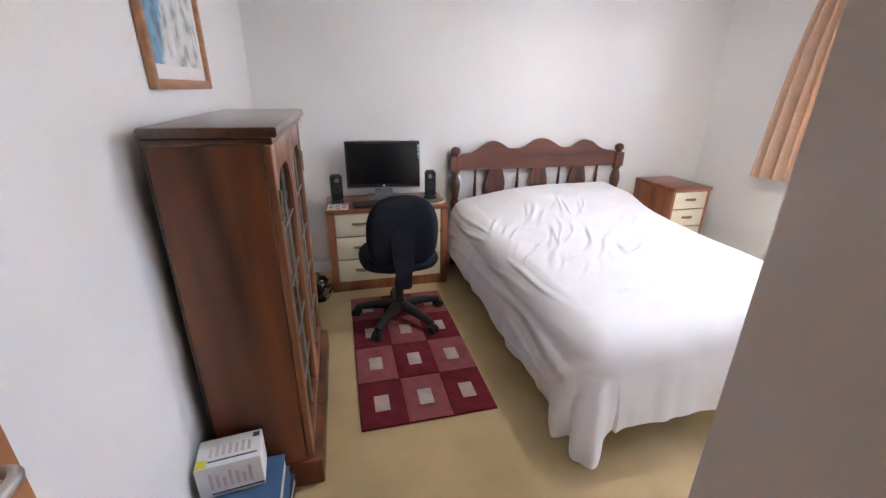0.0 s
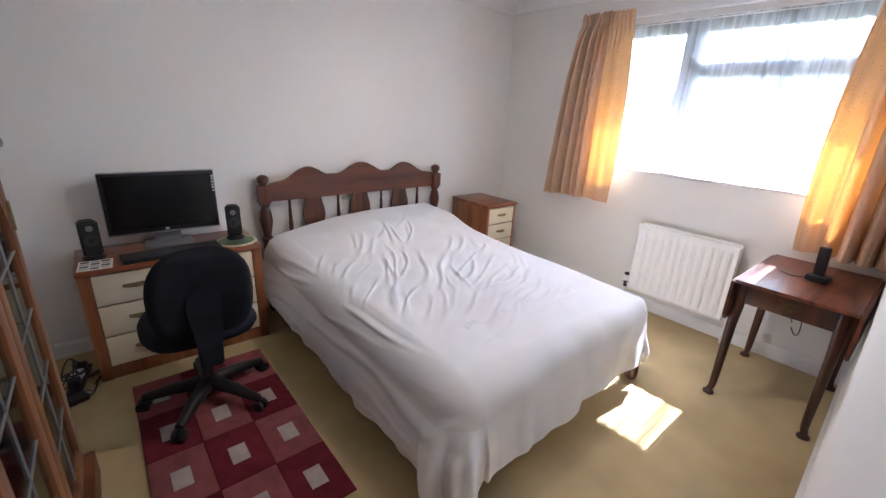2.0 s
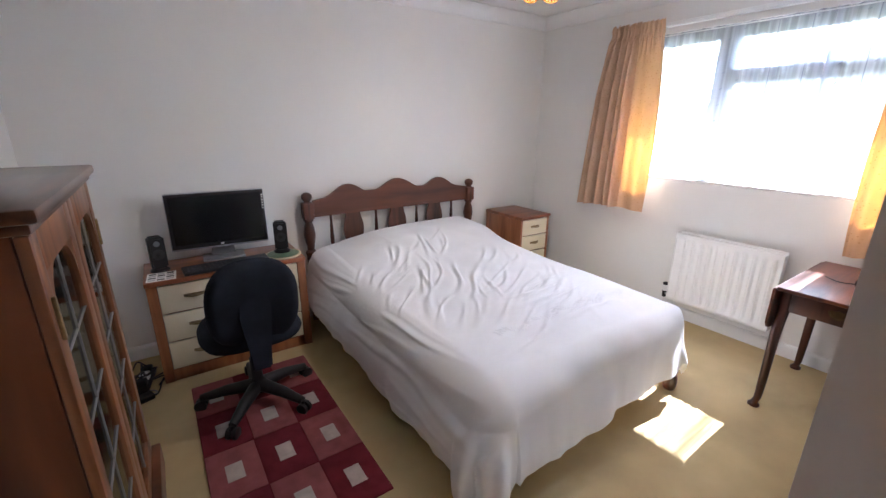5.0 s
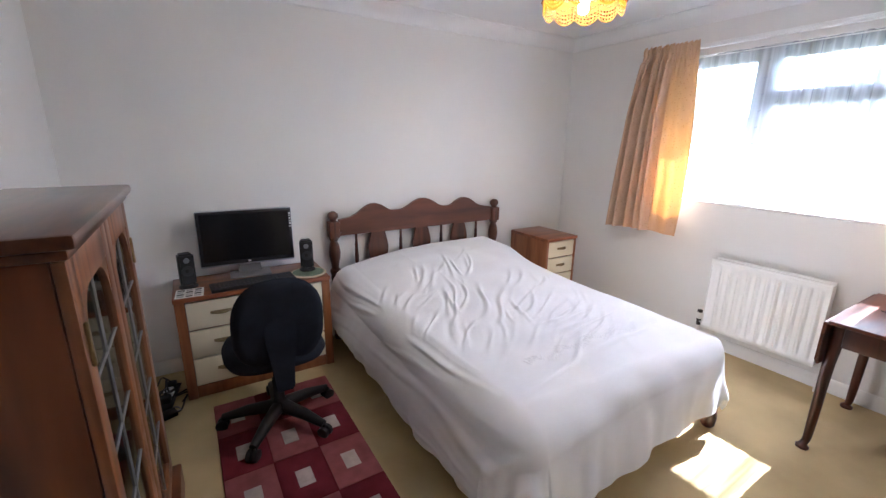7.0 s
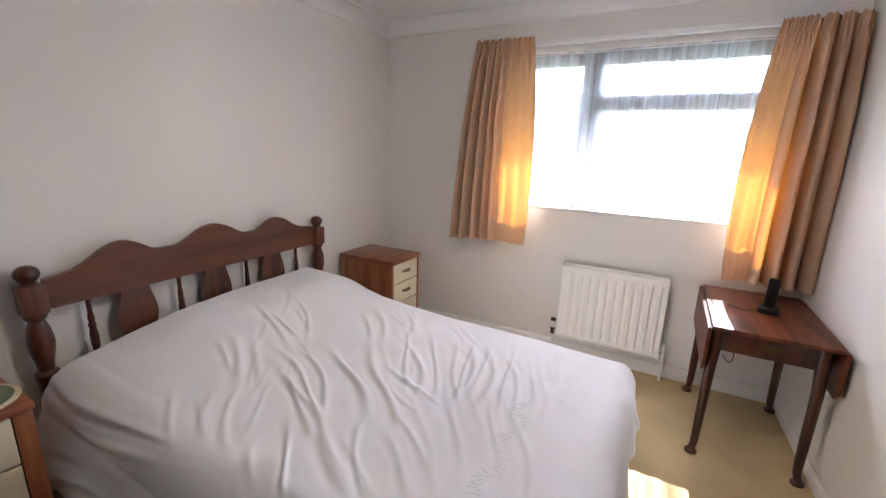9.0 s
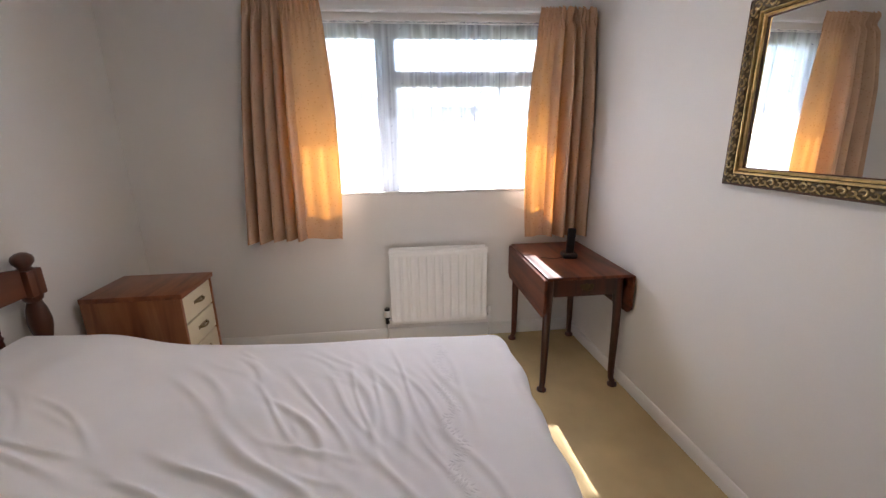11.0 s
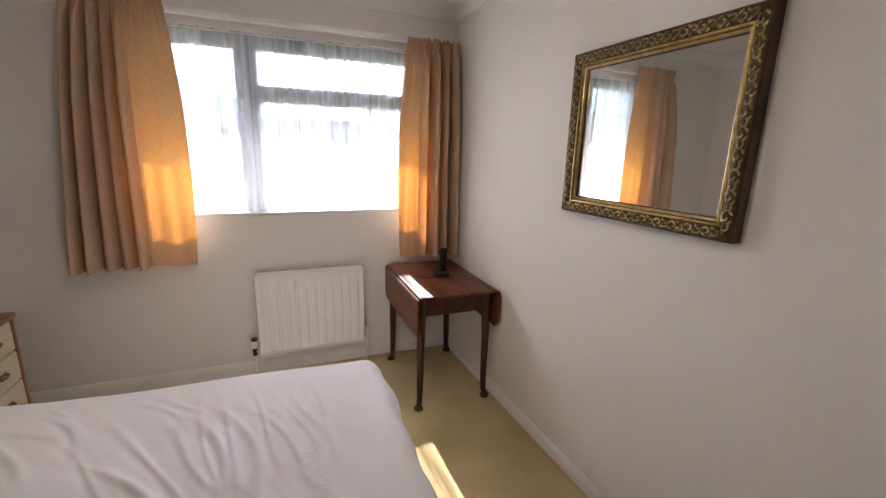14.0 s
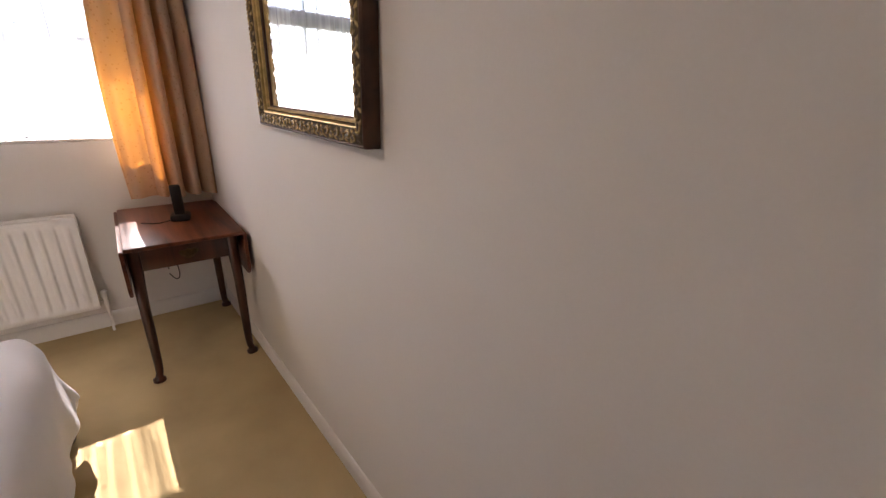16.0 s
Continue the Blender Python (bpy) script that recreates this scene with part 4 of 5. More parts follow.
for k in range(2):
    y0, y1 = (0.004, W / 2 - 0.002) if k == 0 else (W / 2 + 0.002, W - 0.004)
    z0, z1 = 0.12, BH - 0.055
    xa, xb = D - 0.018, D + 0.004
    st = 0.062
    bm = bmesh.new()
    box(bm, xa, xb, y0, y0 + st, z0, z1, 0.003)
    box(bm, xa, xb, y1 - st, y1, z0, z1, 0.003)
    box(bm, xa, xb, y0 + st, y1 - st, z1 - 0.085, z1, 0.003)
    box(bm, xa, xb, y0 + st, y1 - st, z0, z0 + 0.075, 0.003)
    dr = part("door", bm, M_OAKFRONT, bc, "oak-framed leaded-glass door")
    gl = part("glass", B(D - 0.010, D - 0.007, y0 + st, y1 - st, z0 + 0.075, z1 - 0.085), M_CABGLASS, dr, "leaded clear glass")
    gy0, gy1, gz0, gz1 = y0 + st, y1 - st, z0 + 0.075, z1 - 0.085
    for cy, sg in ((gy0, 1), (gy1, -1)):
        arc = [(cy + sg * 0.10 * (1 - math.sin(q)), gz1 - 0.13 * (1 - math.cos(q))) for q in np.linspace(0, math.pi / 2, 8)]
        part("spandrel", prism(bmesh.new(), [(cy, gz1 + 0.001)] + arc, D - 0.016, D + 0.002, Matrix(((0, 0, 1, 0), (1, 0, 0, 0), (0, 1, 0, 0), (0, 0, 0, 1)))), M_OAKFRONT, dr, "curved upper corner of the glazed opening")
    for i in range(1, 2):
        yy = gy0 + (gy1 - gy0) * i / 2
        part("lead_strip", B(D - 0.0065, D - 0.002, yy - 0.0015, yy + 0.0015, gz0, gz1), M_LEAD, dr)
    for i in range(1, 5):
        zz = gz0 + (gz1 - gz0) * i / 5
        part("lead_strip", B(D - 0.0066, D - 0.0021, gy0, gy1, zz - 0.0015, zz + 0.0015), M_LEAD, dr)
    hy = y0 + 0.028 if k == 0 else y1 - 0.028
    part("handle", B(D + 0.004, D + 0.012, hy - 0.006, hy + 0.006, 1.04, 1.135, bev=0.003), M_BRONZE, dr, "dark vertical pull")
# books on the shelves, each a thing
rng = random.Random(7)
SPINES = [M_NAVY, M_BLUE, M_TAN, M_CREAM, M_PAPER, M_RUGDARK, M_GREENMAT, M_GREYPL, M_OAK]


def book(m, w, d, h, cover_mat, label):
    """An upright book: cover boards and page block; spine at +x."""
    b = thing("book", label, "book", m, "books in the bookcase")
    bm = bmesh.new()
    box(bm, 0, d, 0, 0.003, 0, h)
    box(bm, 0, d, w - 0.003, w, 0, h)
    box(bm, d, d + 0.003, 0, w, 0, h)
    part("cover", bm, cover_mat, b)
    part("pages", B(0.004, d - 0.0005, 0.0035, w - 0.0035, 0.004, h - 0.004), M_PAGES, b)
    return b


NAMES = {id(M_NAVY): "navy", id(M_BLUE): "blue", id(M_TAN): "tan", id(M_CREAM): "cream", id(M_PAPER): "white", id(M_RUGDARK): "maroon", id(M_GREENMAT): "green", id(M_GREYPL): "grey", id(M_OAK): "brown"}
for z in (0.136, 0.418, 0.698, 0.978):
    y = BY0 + 0.03
    while y < BY1 - 0.08:
        w, h, d = rng.uniform(0.016, 0.045), rng.uniform(0.16, 0.22), rng.uniform(0.12, 0.17)
        cm = SPINES[rng.randrange(len(SPINES))]
        book(pose(BX0 + 0.03 + 0.17 - d, y, z), w, d, h, cm, NAMES[id(cm)] + " cloth-bound book standing on a bookcase shelf")
        y += w + 0.0015 + (rng.random() < 0.12) * 0.05

# ---- stack of books and a carton on the floor beside the bookcase ----
def flat_book(x, y, z, w, d, h, rz, cm, label):
    b = thing("book", label, "book", pose(x, y, z, 0, 0, rz), "books stacked on the floor")
    bm = bmesh.new()
    box(bm, -w / 2, w / 2, -d / 2, d / 2, 0, 0.003)
    box(bm, -w / 2, w / 2, -d / 2, d / 2, h - 0.003, h)
    box(bm, -w / 2, -w / 2 + 0.003, -d / 2, d / 2, 0.003, h - 0.003)
    part("cover", bm, cm, b)
    part("pages", B(-w / 2 + 0.004, w / 2 - 0.004, -d / 2 + 0.004, d / 2 - 0.004, 0.0035, h - 0.0035), M_PAGES, b)


for z, h, w, d, dx, rz, cm, lb in ((0.0, 0.05, 0.27, 0.21, 0.0, 2, M_TAN, "thick tan book lying at the bottom of a stack"), (0.051, 0.045, 0.26, 0.205, 0.005, -3, M_NAVY, "navy book lying in a stack on the floor"),
                                  (0.097, 0.03, 0.25, 0.2, 0.004, 3, M_BLUE, "blue book lying in a stack on the floor"), (0.128, 0.062, 0.245, 0.2, -0.004, 1, M_BLUE, "large blue hardback lying on top of a stack")):
    flat_book(-0.170 + dx, 1.145, z, w, d, h, rz, cm, lb)
carton = thing("carton", "white printed carton with a yellow label on stacked books", "box", pose(-0.203, 1.185, 0.191, 0, 0, 6))
part("box", B(-0.095, 0.095, -0.06, 0.06, 0, 0.125, bev=0.002), M_PAPER, carton)
for k in range(7):
    part("print_bar", B(-0.06 + k * 0.019, -0.05 + k * 0.019, -0.0612, -0.0604, 0.035, 0.10 - 0.012 * (k % 3)), M_PINKPRINT, carton)
    part("print_bar", B(-0.06 + k * 0.019, -0.05 + k * 0.019, -0.02, 0.02 + 0.006 * (k % 2), 0.1252, 0.1256), M_PINKPRINT, carton)
part("stripe", B(-0.06, 0.094, -0.0612, -0.0604, 0.012, 0.018), M_PRINT, carton)
part("stripe", B(-0.06, 0.085, -0.040, -0.034, 0.1252, 0.1256), M_PRINT, carton)
part("yellow_label", B(-0.093, -0.062, -0.058, -0.025, 0.1254, 0.1262), M_YELLOW, carton, "bright yellow label")
part("code_patch", B(0.068, 0.088, 0.03, 0.05, 0.1252, 0.1257), M_PRINT, carton)

# ---- picture on the west wall ----
pic = thing("framed_map", "framed pale map with blue sea in a pine frame", "picture", pose(west(1.535) + 0.0005, 1.535, 1.405, 0, 0, 0.69))
PW, PH, FB = 0.645, 0.60, 0.032
for nm, b in (("frame_side", (0.0, 0.024, 0, FB, 0, PH)), ("frame_side", (0.0, 0.024, PW - FB, PW, 0, PH)), ("frame_rail", (0.0, 0.0235, FB, PW - FB, 0, FB)), ("frame_rail", (0.0, 0.0235, FB, PW - FB, PH - FB, PH))):
    part(nm, B(*b, bev=0.005), M_PINE, pic)
part("mount", B(0.002, 0.008, FB, PW - FB, FB, PH - FB), M_PAPER, pic, "white card mount")
m_map, nt, b = mat("printed map")
v = coords(nt)
n1 = node(nt, "ShaderNodeTexNoise", i_Scale=4.5, i_Detail=5.0, i_Roughness=0.65)
n2 = node(nt, "ShaderNodeTexNoise", i_Scale=16.0, i_Detail=6.0)
nt.links.new(v, n1.inputs[0]), nt.links.new(v, n2.inputs[0])
sep = nt.nodes.new("ShaderNodeSeparateXYZ")
nt.links.new(v, sep.inputs[0])
ma = nt.nodes.new("ShaderNodeMath")
ma.operation = "MULTIPLY_ADD"
ma.inputs[1].default_value = 0.35
nt.links.new(n1.outputs[0], ma.inputs[0]), nt.links.new(sep.outputs["Y"], ma.inputs[2])
sea = ramp(nt, ma.outputs[0], [(0.355, (0.30, 0.52, 0.78)), (0.385, (1, 1, 1))])
land = ramp(nt, n2.outputs[0], [(0.36, (0.34, 0.36, 0.34)), (0.5, (0.62, 0.64, 0.62)), (0.66, (0.76, 0.75, 0.72))])
mx = nt.nodes.new("ShaderNodeMix")
mx.data_type, mx.blend_type = "RGBA", "MULTIPLY"
mx.inputs["Factor"].default_value = 1.0
nt.links.new(sea, mx.inputs["A"]), nt.links.new(land, mx.inputs["B"])
nt.links.new(mx.outputs["Result"], b.inputs["Base Color"])
b.inputs["Roughness"].default_value = 0.6
part("print", B(0.0082, 0.009, FB + 0.035, PW - FB - 0.035, FB + 0.045, PH - FB - 0.04), m_map, pic, "pale map print with blue sea")

# ---- power strip and leads by the desk ----
strip = thing("power_strip", "black power strip with plugs and tangled leads", "power strip", pose(0.0, 2.93, 0, 0, 0, 80))
part("body", B(-0.13, 0.13, -0.028, 0.028, 0, 0.034, bev=0.006), M_BLACKPL, strip)
for k in range(3):
    pl = part("plug", B(-0.10 + k * 0.075, -0.05 + k * 0.075, -0.024, 0.024, 0.034, 0.075, bev=0.008), M_BLACKPL if k != 1 else M_WHITEPL, strip)
    rr = random.Random(k)
    pts = [(-0.075 + k * 0.075, 0, 0.075)] + [(-0.12 + rr.random() * 0.22, -0.10 + rr.random() * 0.16, 0.10 - 0.018 * j + 0.01 * rr.random()) for j in range(5)] + [(-0.15 + 0.1 * k, -0.07, 0.006), (0.02, -0.08 - 0.01 * k, 0.005)]
    part("lead", tube(bmesh.new(), curve(pts, 6), 0.004, 6), M_BLACKPL, strip)
adapter = thing("power_adapter", "black power adapter lying on the carpet", "adapter", pose(-0.01, 2.755, 0, 0, 0, 20))
part("body", B(-0.045, 0.045, -0.03, 0.03, 0, 0.03, bev=0.006), M_BLACKPL, adapter)
part("lead", tube(bmesh.new(), curve([(0.045, 0, 0.015), (0.07, 0.01, 0.006), (0.06, 0.06, 0.005), (-0.02, 0.08, 0.005), (-0.03, 0.13, 0.005)], 6), 0.0035, 6), M_GREYPL, adapter)

# ---- radiator ----
RY0, RY1, RZ0, RZ1 = 1.055, 1.714, 0.163, 0.695
rad = thing("radiator", "white enamelled panel radiator with vertical flutes under the window", "radiator", pose(3.38, RY0, RZ0))
RWD, RH = RY1 - RY0, RZ1 - RZ0
ys = np.linspace(0, RWD, 161)
zs = np.concatenate([[0, 0.012, 0.035], np.linspace(0.05, RH - 0.055, 12), [RH - 0.04, RH - 0.02, RH]])
env = np.where((zs > 0.045) & (zs < RH - 0.05), 1.0, 0.0)
fl = np.maximum(0, np.sin(2 * np.pi * (ys - 0.028) / 0.0545)) ** 0.6
fl = np.where((ys < 0.025) | (ys > RWD - 0.025), 0, fl)
edge = np.where((zs < 0.006) | (zs > RH - 0.006), 0.008, 0)
X = edge[:, None] - 0.0 + 0.015 * (1 - env[:, None] * fl[None, :]) * (env[:, None] > 0) + np.where(env[:, None] > 0, 0, 0.0)
Y = np.broadcast_to(ys[None, :], X.shape)
Z = np.broadcast_to(zs[:, None], X.shape)
grid_mesh("front_panel", np.stack([X, Y, Z], -1), M_RADIATOR, rad, "fluted white front panel")
part("core", B(0.018, 0.06, 0.003, RWD - 0.003, 0.002, RH - 0.05), M_RADIATOR, rad)
part("top_rim", B(-0.001, 0.013, -0.004, RWD + 0.004, RH - 0.012, RH + 0.004, bev=0.003), M_RADIATOR, rad)
part("back_panel", B(0.062, 0.074, 0.0, RWD, 0.0, RH + 0.006, bev=0.003), M_RADIATOR, rad)
part("side_cover", B(0.002, 0.064, -0.004, 0.0, 0.004, RH - 0.013, bev=0.001), M_RADIATOR, rad)
part("side_cover", B(0.002, 0.064, RWD, RWD + 0.004, 0.004, RH - 0.013, bev=0.001), M_RADIATOR, rad)
vb = part("thermostat_valve", tube(bmesh.new(), [(0.035, RWD + 0.004, 0.03), (0.035, RWD + 0.035, 0.03)], 0.011, 12), M_CHROME, rad)
part("valve_collar", lathe(bmesh.new(), [(0.014, 0.0), (0.014, 0.035), (0.018, 0.038), (0.018, 0.05)], 16, pose(0.035, RWD + 0.036, 0.0)), M_BLACKPL, vb)
part("valve_head", lathe(bmesh.new(), [(0.020, 0.051), (0.022, 0.055), (0.022, 0.095), (0.018, 0.10)], 18, pose(0.035, RWD + 0.036, 0.0)), M_WHITEPL, vb, "white thermostat head")
part("valve_cap", lathe(bmesh.new(), [(0.019, 0.1005), (0.018, 0.115), (0.008, 0.12)], 16, pose(0.035, RWD + 0.036, 0.0)), M_BLACKPL, vb)
part("pipe", tube(bmesh.new(), [(0.035, RWD + 0.036, 0.0), (0.035, RWD + 0.036, -RZ0)], 0.0075, 10), M_GLOSS, rad)
vb2 = part("lockshield_valve", tube(bmesh.new(), [(0.035, -0.004, 0.03), (0.035, -0.03, 0.03)], 0.010, 12), M_CHROME, rad)
part("valve_head", lathe(bmesh.new(), [(0.013, 0.0), (0.013, 0.05), (0.016, 0.055), (0.015, 0.09), (0.008, 0.095)], 16, pose(0.035, -0.031, 0.0)), M_WHITEPL, vb2)
part("pipe", tube(bmesh.new(), [(0.035, -0.031, 0.0), (0.035, -0.031, -RZ0)], 0.0075, 10), M_GLOSS, rad)
for y in (0.12, RWD - 0.12):
    part("wall_bracket", B(0.075, XE - 3.38 - 0.001, y - 0.015, y + 0.015, 0.06, RH - 0.06), M_RADIATOR, rad)

# ---- drop-leaf table ----
TX0, TX1, TY0, TY1, TH = 2.697, 3.425, 0.405, 0.876, 0.702
table = thing("drop_leaf_table", "mahogany drop-leaf table, both leaves down, on slender legs", "table", pose(TX0, TY0, 0))
TL, TW = TX1 - TX0, TY1 - TY0
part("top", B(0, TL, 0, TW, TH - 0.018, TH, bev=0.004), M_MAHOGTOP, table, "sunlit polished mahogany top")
for nm, yy, sg in (("leaf_left", TW, 1), ("leaf_right", 0, -1)):
    poly = [(0.0, TH - 0.010), (TL, TH - 0.010), (TL, 0.50), (TL - 0.03, 0.468), (0.03, 0.468), (0.0, 0.50)]
    a, b = (yy + 0.001, yy + 0.016) if sg > 0 else (yy - 0.016, yy - 0.001)
    bm = prism(bmesh.new(), poly, -b, -a, pose(0, 0, 0, 90))
    bmesh.ops.bevel(bm, geom=bm.edges[:], offset=0.003, segments=2, affect="EDGES")
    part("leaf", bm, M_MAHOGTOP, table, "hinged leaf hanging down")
fx0, fx1, fy0, fy1 = 0.058, TL - 0.045, 0.032, TW - 0.018
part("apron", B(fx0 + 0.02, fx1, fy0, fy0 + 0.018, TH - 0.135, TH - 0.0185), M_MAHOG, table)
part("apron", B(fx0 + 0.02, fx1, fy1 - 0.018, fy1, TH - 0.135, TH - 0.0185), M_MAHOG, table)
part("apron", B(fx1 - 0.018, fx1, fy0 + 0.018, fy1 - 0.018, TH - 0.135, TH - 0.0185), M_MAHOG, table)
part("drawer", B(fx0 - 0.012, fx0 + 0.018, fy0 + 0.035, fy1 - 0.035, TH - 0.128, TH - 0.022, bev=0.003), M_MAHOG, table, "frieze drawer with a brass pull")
h = part("drawer_pull", tube(bmesh.new(), curve([(fx0 - 0.012, TW / 2 - 0.032, TH - 0.068), (fx0 - 0.026, TW / 2 - 0.028, TH - 0.078), (fx0 - 0.030, TW / 2, TH - 0.092), (fx0 - 0.026, TW / 2 + 0.028, TH - 0.078), (fx0 - 0.012, TW / 2 + 0.032, TH - 0.068)], 5), 0.003, 8), M_DULLBRASS, table, "dull brass swan-neck pull")
bm = prism(bmesh.new(), [(-0.040, 0), (-0.03, 0.013), (-0.012, 0.010), (0, 0.02), (0.012, 0.010), (0.03, 0.016), (0.045, 0), (0.03, -0.014), (0, -0.024), (-0.03, -0.014)], 0, 0.002, Matrix.Translation((fx0 - 0.0125, TW / 2, TH - 0.070)) @ pose(0, 0, 0, 90, 0, -90))
part("pull_plate", bm, M_DULLBRASS, table)
for lx, ly, sx, sy in ((fx0 + 0.005, fy1 - 0.012, -1, 1), (fx0 + 0.005, fy0 + 0.012, -1, -1), (fx1 - 0.012, fy1 - 0.012, 1, 1), (fx1 - 0.012, fy0 + 0.012, 1, -1)):
    pts = [(lx, ly, TH - 0.02), (lx, ly, TH - 0.13), (lx + 0.006 * sx, ly + 0.004 * sy, 0.45), (lx + 0.004 * sx, ly + 0.006 * sy, 0.2), (lx + 0.004 * sx, ly + 0.008 * sy, 0.06), (lx + 0.012 * sx, ly + 0.014 * sy, 0.026), (lx + 0.014 * sx, ly + 0.016 * sy, 0.0)]
    part("leg", tube(bmesh.new(), curve(pts, 4), [0.026 - 0.010 * min(1, max(0, (i - 4) / 14)) + (0.012 if i > 21 else 0) + (0.004 if i == 21 else 0) for i in range(25)], 12), M_MAHOG, table, "slender leg with a pad foot")

phone = thing("cordless_phone", "black cordless phone standing in its charger", "telephone", pose(3.06, 0.615, TH, 0, 0, 80))
part("charger", B(-0.045, 0.045, -0.04, 0.05, 0, 0.035, bev=0.012), M_BLACKPL, phone)
bm = box(bmesh.new(), -0.024, 0.024, -0.013, 0.013, 0.0, 0.165, 0.009)
bm.transform(pose(0, 0.012, 0.026, -10))
hs = part("handset", bm, M_BLACKPL, phone)
bm = box(bmesh.new(), -0.017, 0.017, -0.0150, -0.0132, 0.105, 0.145)
bm.transform(pose(0, 0.012, 0.026, -10))
part("display", bm, M_GREYPL, hs)
part("cord", tube(bmesh.new(), curve([(0.045, 0.03, 0.008), (0.10, 0.05, 0.004), (0.17, 0.02, 0.004)], 5), 0.0025, 6), M_BLACKPL, phone)
cable = part("phone_cable", tube(bmesh.new(), curve([(3.474, 0.70, 0.30), (3.43, 0.70, 0.31), (3.40, 0.71, 0.40), (3.40, 0.68, 0.46), (3.42, 0.66, 0.38), (3.43, 0.65, 0.26), (3.46, 0.67, 0.22), (3.468, 0.70, 0.26)], 6), 0.003, 6), M_BLACKPL)
tagged(cable, "thin black phone cable hanging under the table", "cable")

# ---- mirror on the south wall ----
MX0, MX1, MZ0, MZ1 = 1.48, 2.212, 1.238, 1.865
mirror = thing("wall_mirror", "rectangular mirror in an ornate antiqued gilt frame", "mirror", Matrix.Translation((MX0, south(MX0), MZ0)) @ pose(0, 0, 0, 0, 0, SOUTH_TURN))
MW, MH, FR = MX1 - MX0, MZ1 - MZ0, 0.066
part("backing", B(0.006, MW - 0.006, 0.001, 0.012, 0.006, MH - 0.006), M_WALNUT, mirror)
part("mirror_glass", B(FR - 0.004, MW - FR + 0.004, 0.0125, 0.018, FR - 0.004, MH - FR + 0.004), M_MIRROR, mirror, "silvered mirror glass")


def mitred(length, p0, way, inward, prof, name, material, label=""):
    """A frame side with mitred ends: prof is (inset, depth) round the section."""
    way, inward = Vector(way), Vector(inward)
    bm = bmesh.new()
    ends = []
    for sgn, e in ((1, Vector(p0)), (-1, Vector(p0) + way * length)):
        ends.append([bm.verts.new(e + inward * i + way * i * sgn + Vector((0, d, 0))) for i, d in prof])
    k = len(prof)
    for i in range(k):
        bm.faces.new((ends[0][i], ends[0][(i + 1) % k], ends[1][(i + 1) % k], ends[1][i]))
    bm.faces.new(ends[0]), bm.faces.new(ends[1][::-1])
    return part(name, bm, material, mirror, label, 25)


OUT = [(0, 0.002), (0, 0.040), (0.004, 0.045), (0.007, 0.045), (0.007, 0.002)]
BAND = [(0.0072, 0.002), (0.0072, 0.043), (0.013, 0.047), (0.024, 0.049), (0.035, 0.044), (0.042, 0.034), (0.042, 0.002)]
BEAD = [(0.0422, 0.014), (0.0422, 0.038), (0.0445, 0.041), (0.0475, 0.041), (0.050, 0.037), (0.050, 0.014)]
GROOVE = [(0.0502, 0.014), (0.0502, 0.030), (0.053, 0.028), (0.053, 0.014)]
LIP = [(0.0532, 0.014), (0.0532, 0.032), (0.056, 0.034), (0.060, 0.031), (0.062, 0.0255), (0.062, 0.014)]
REBATE = [(0.0622, 0.014), (0.0622, 0.024), (0.066, 0.021), (0.066, 0.0185), (0.0625, 0.014)]
SIDES = [(MW, (0, 0, 0), (1, 0, 0), (0, 0, 1)), (MW, (0, 0, MH), (1, 0, 0), (0, 0, -1)), (MH, (0, 0, 0), (0, 0, 1), (1, 0, 0)), (MH, (MW, 0, 0), (0, 0, 1), (-1, 0, 0))]
rng = random.Random(11)
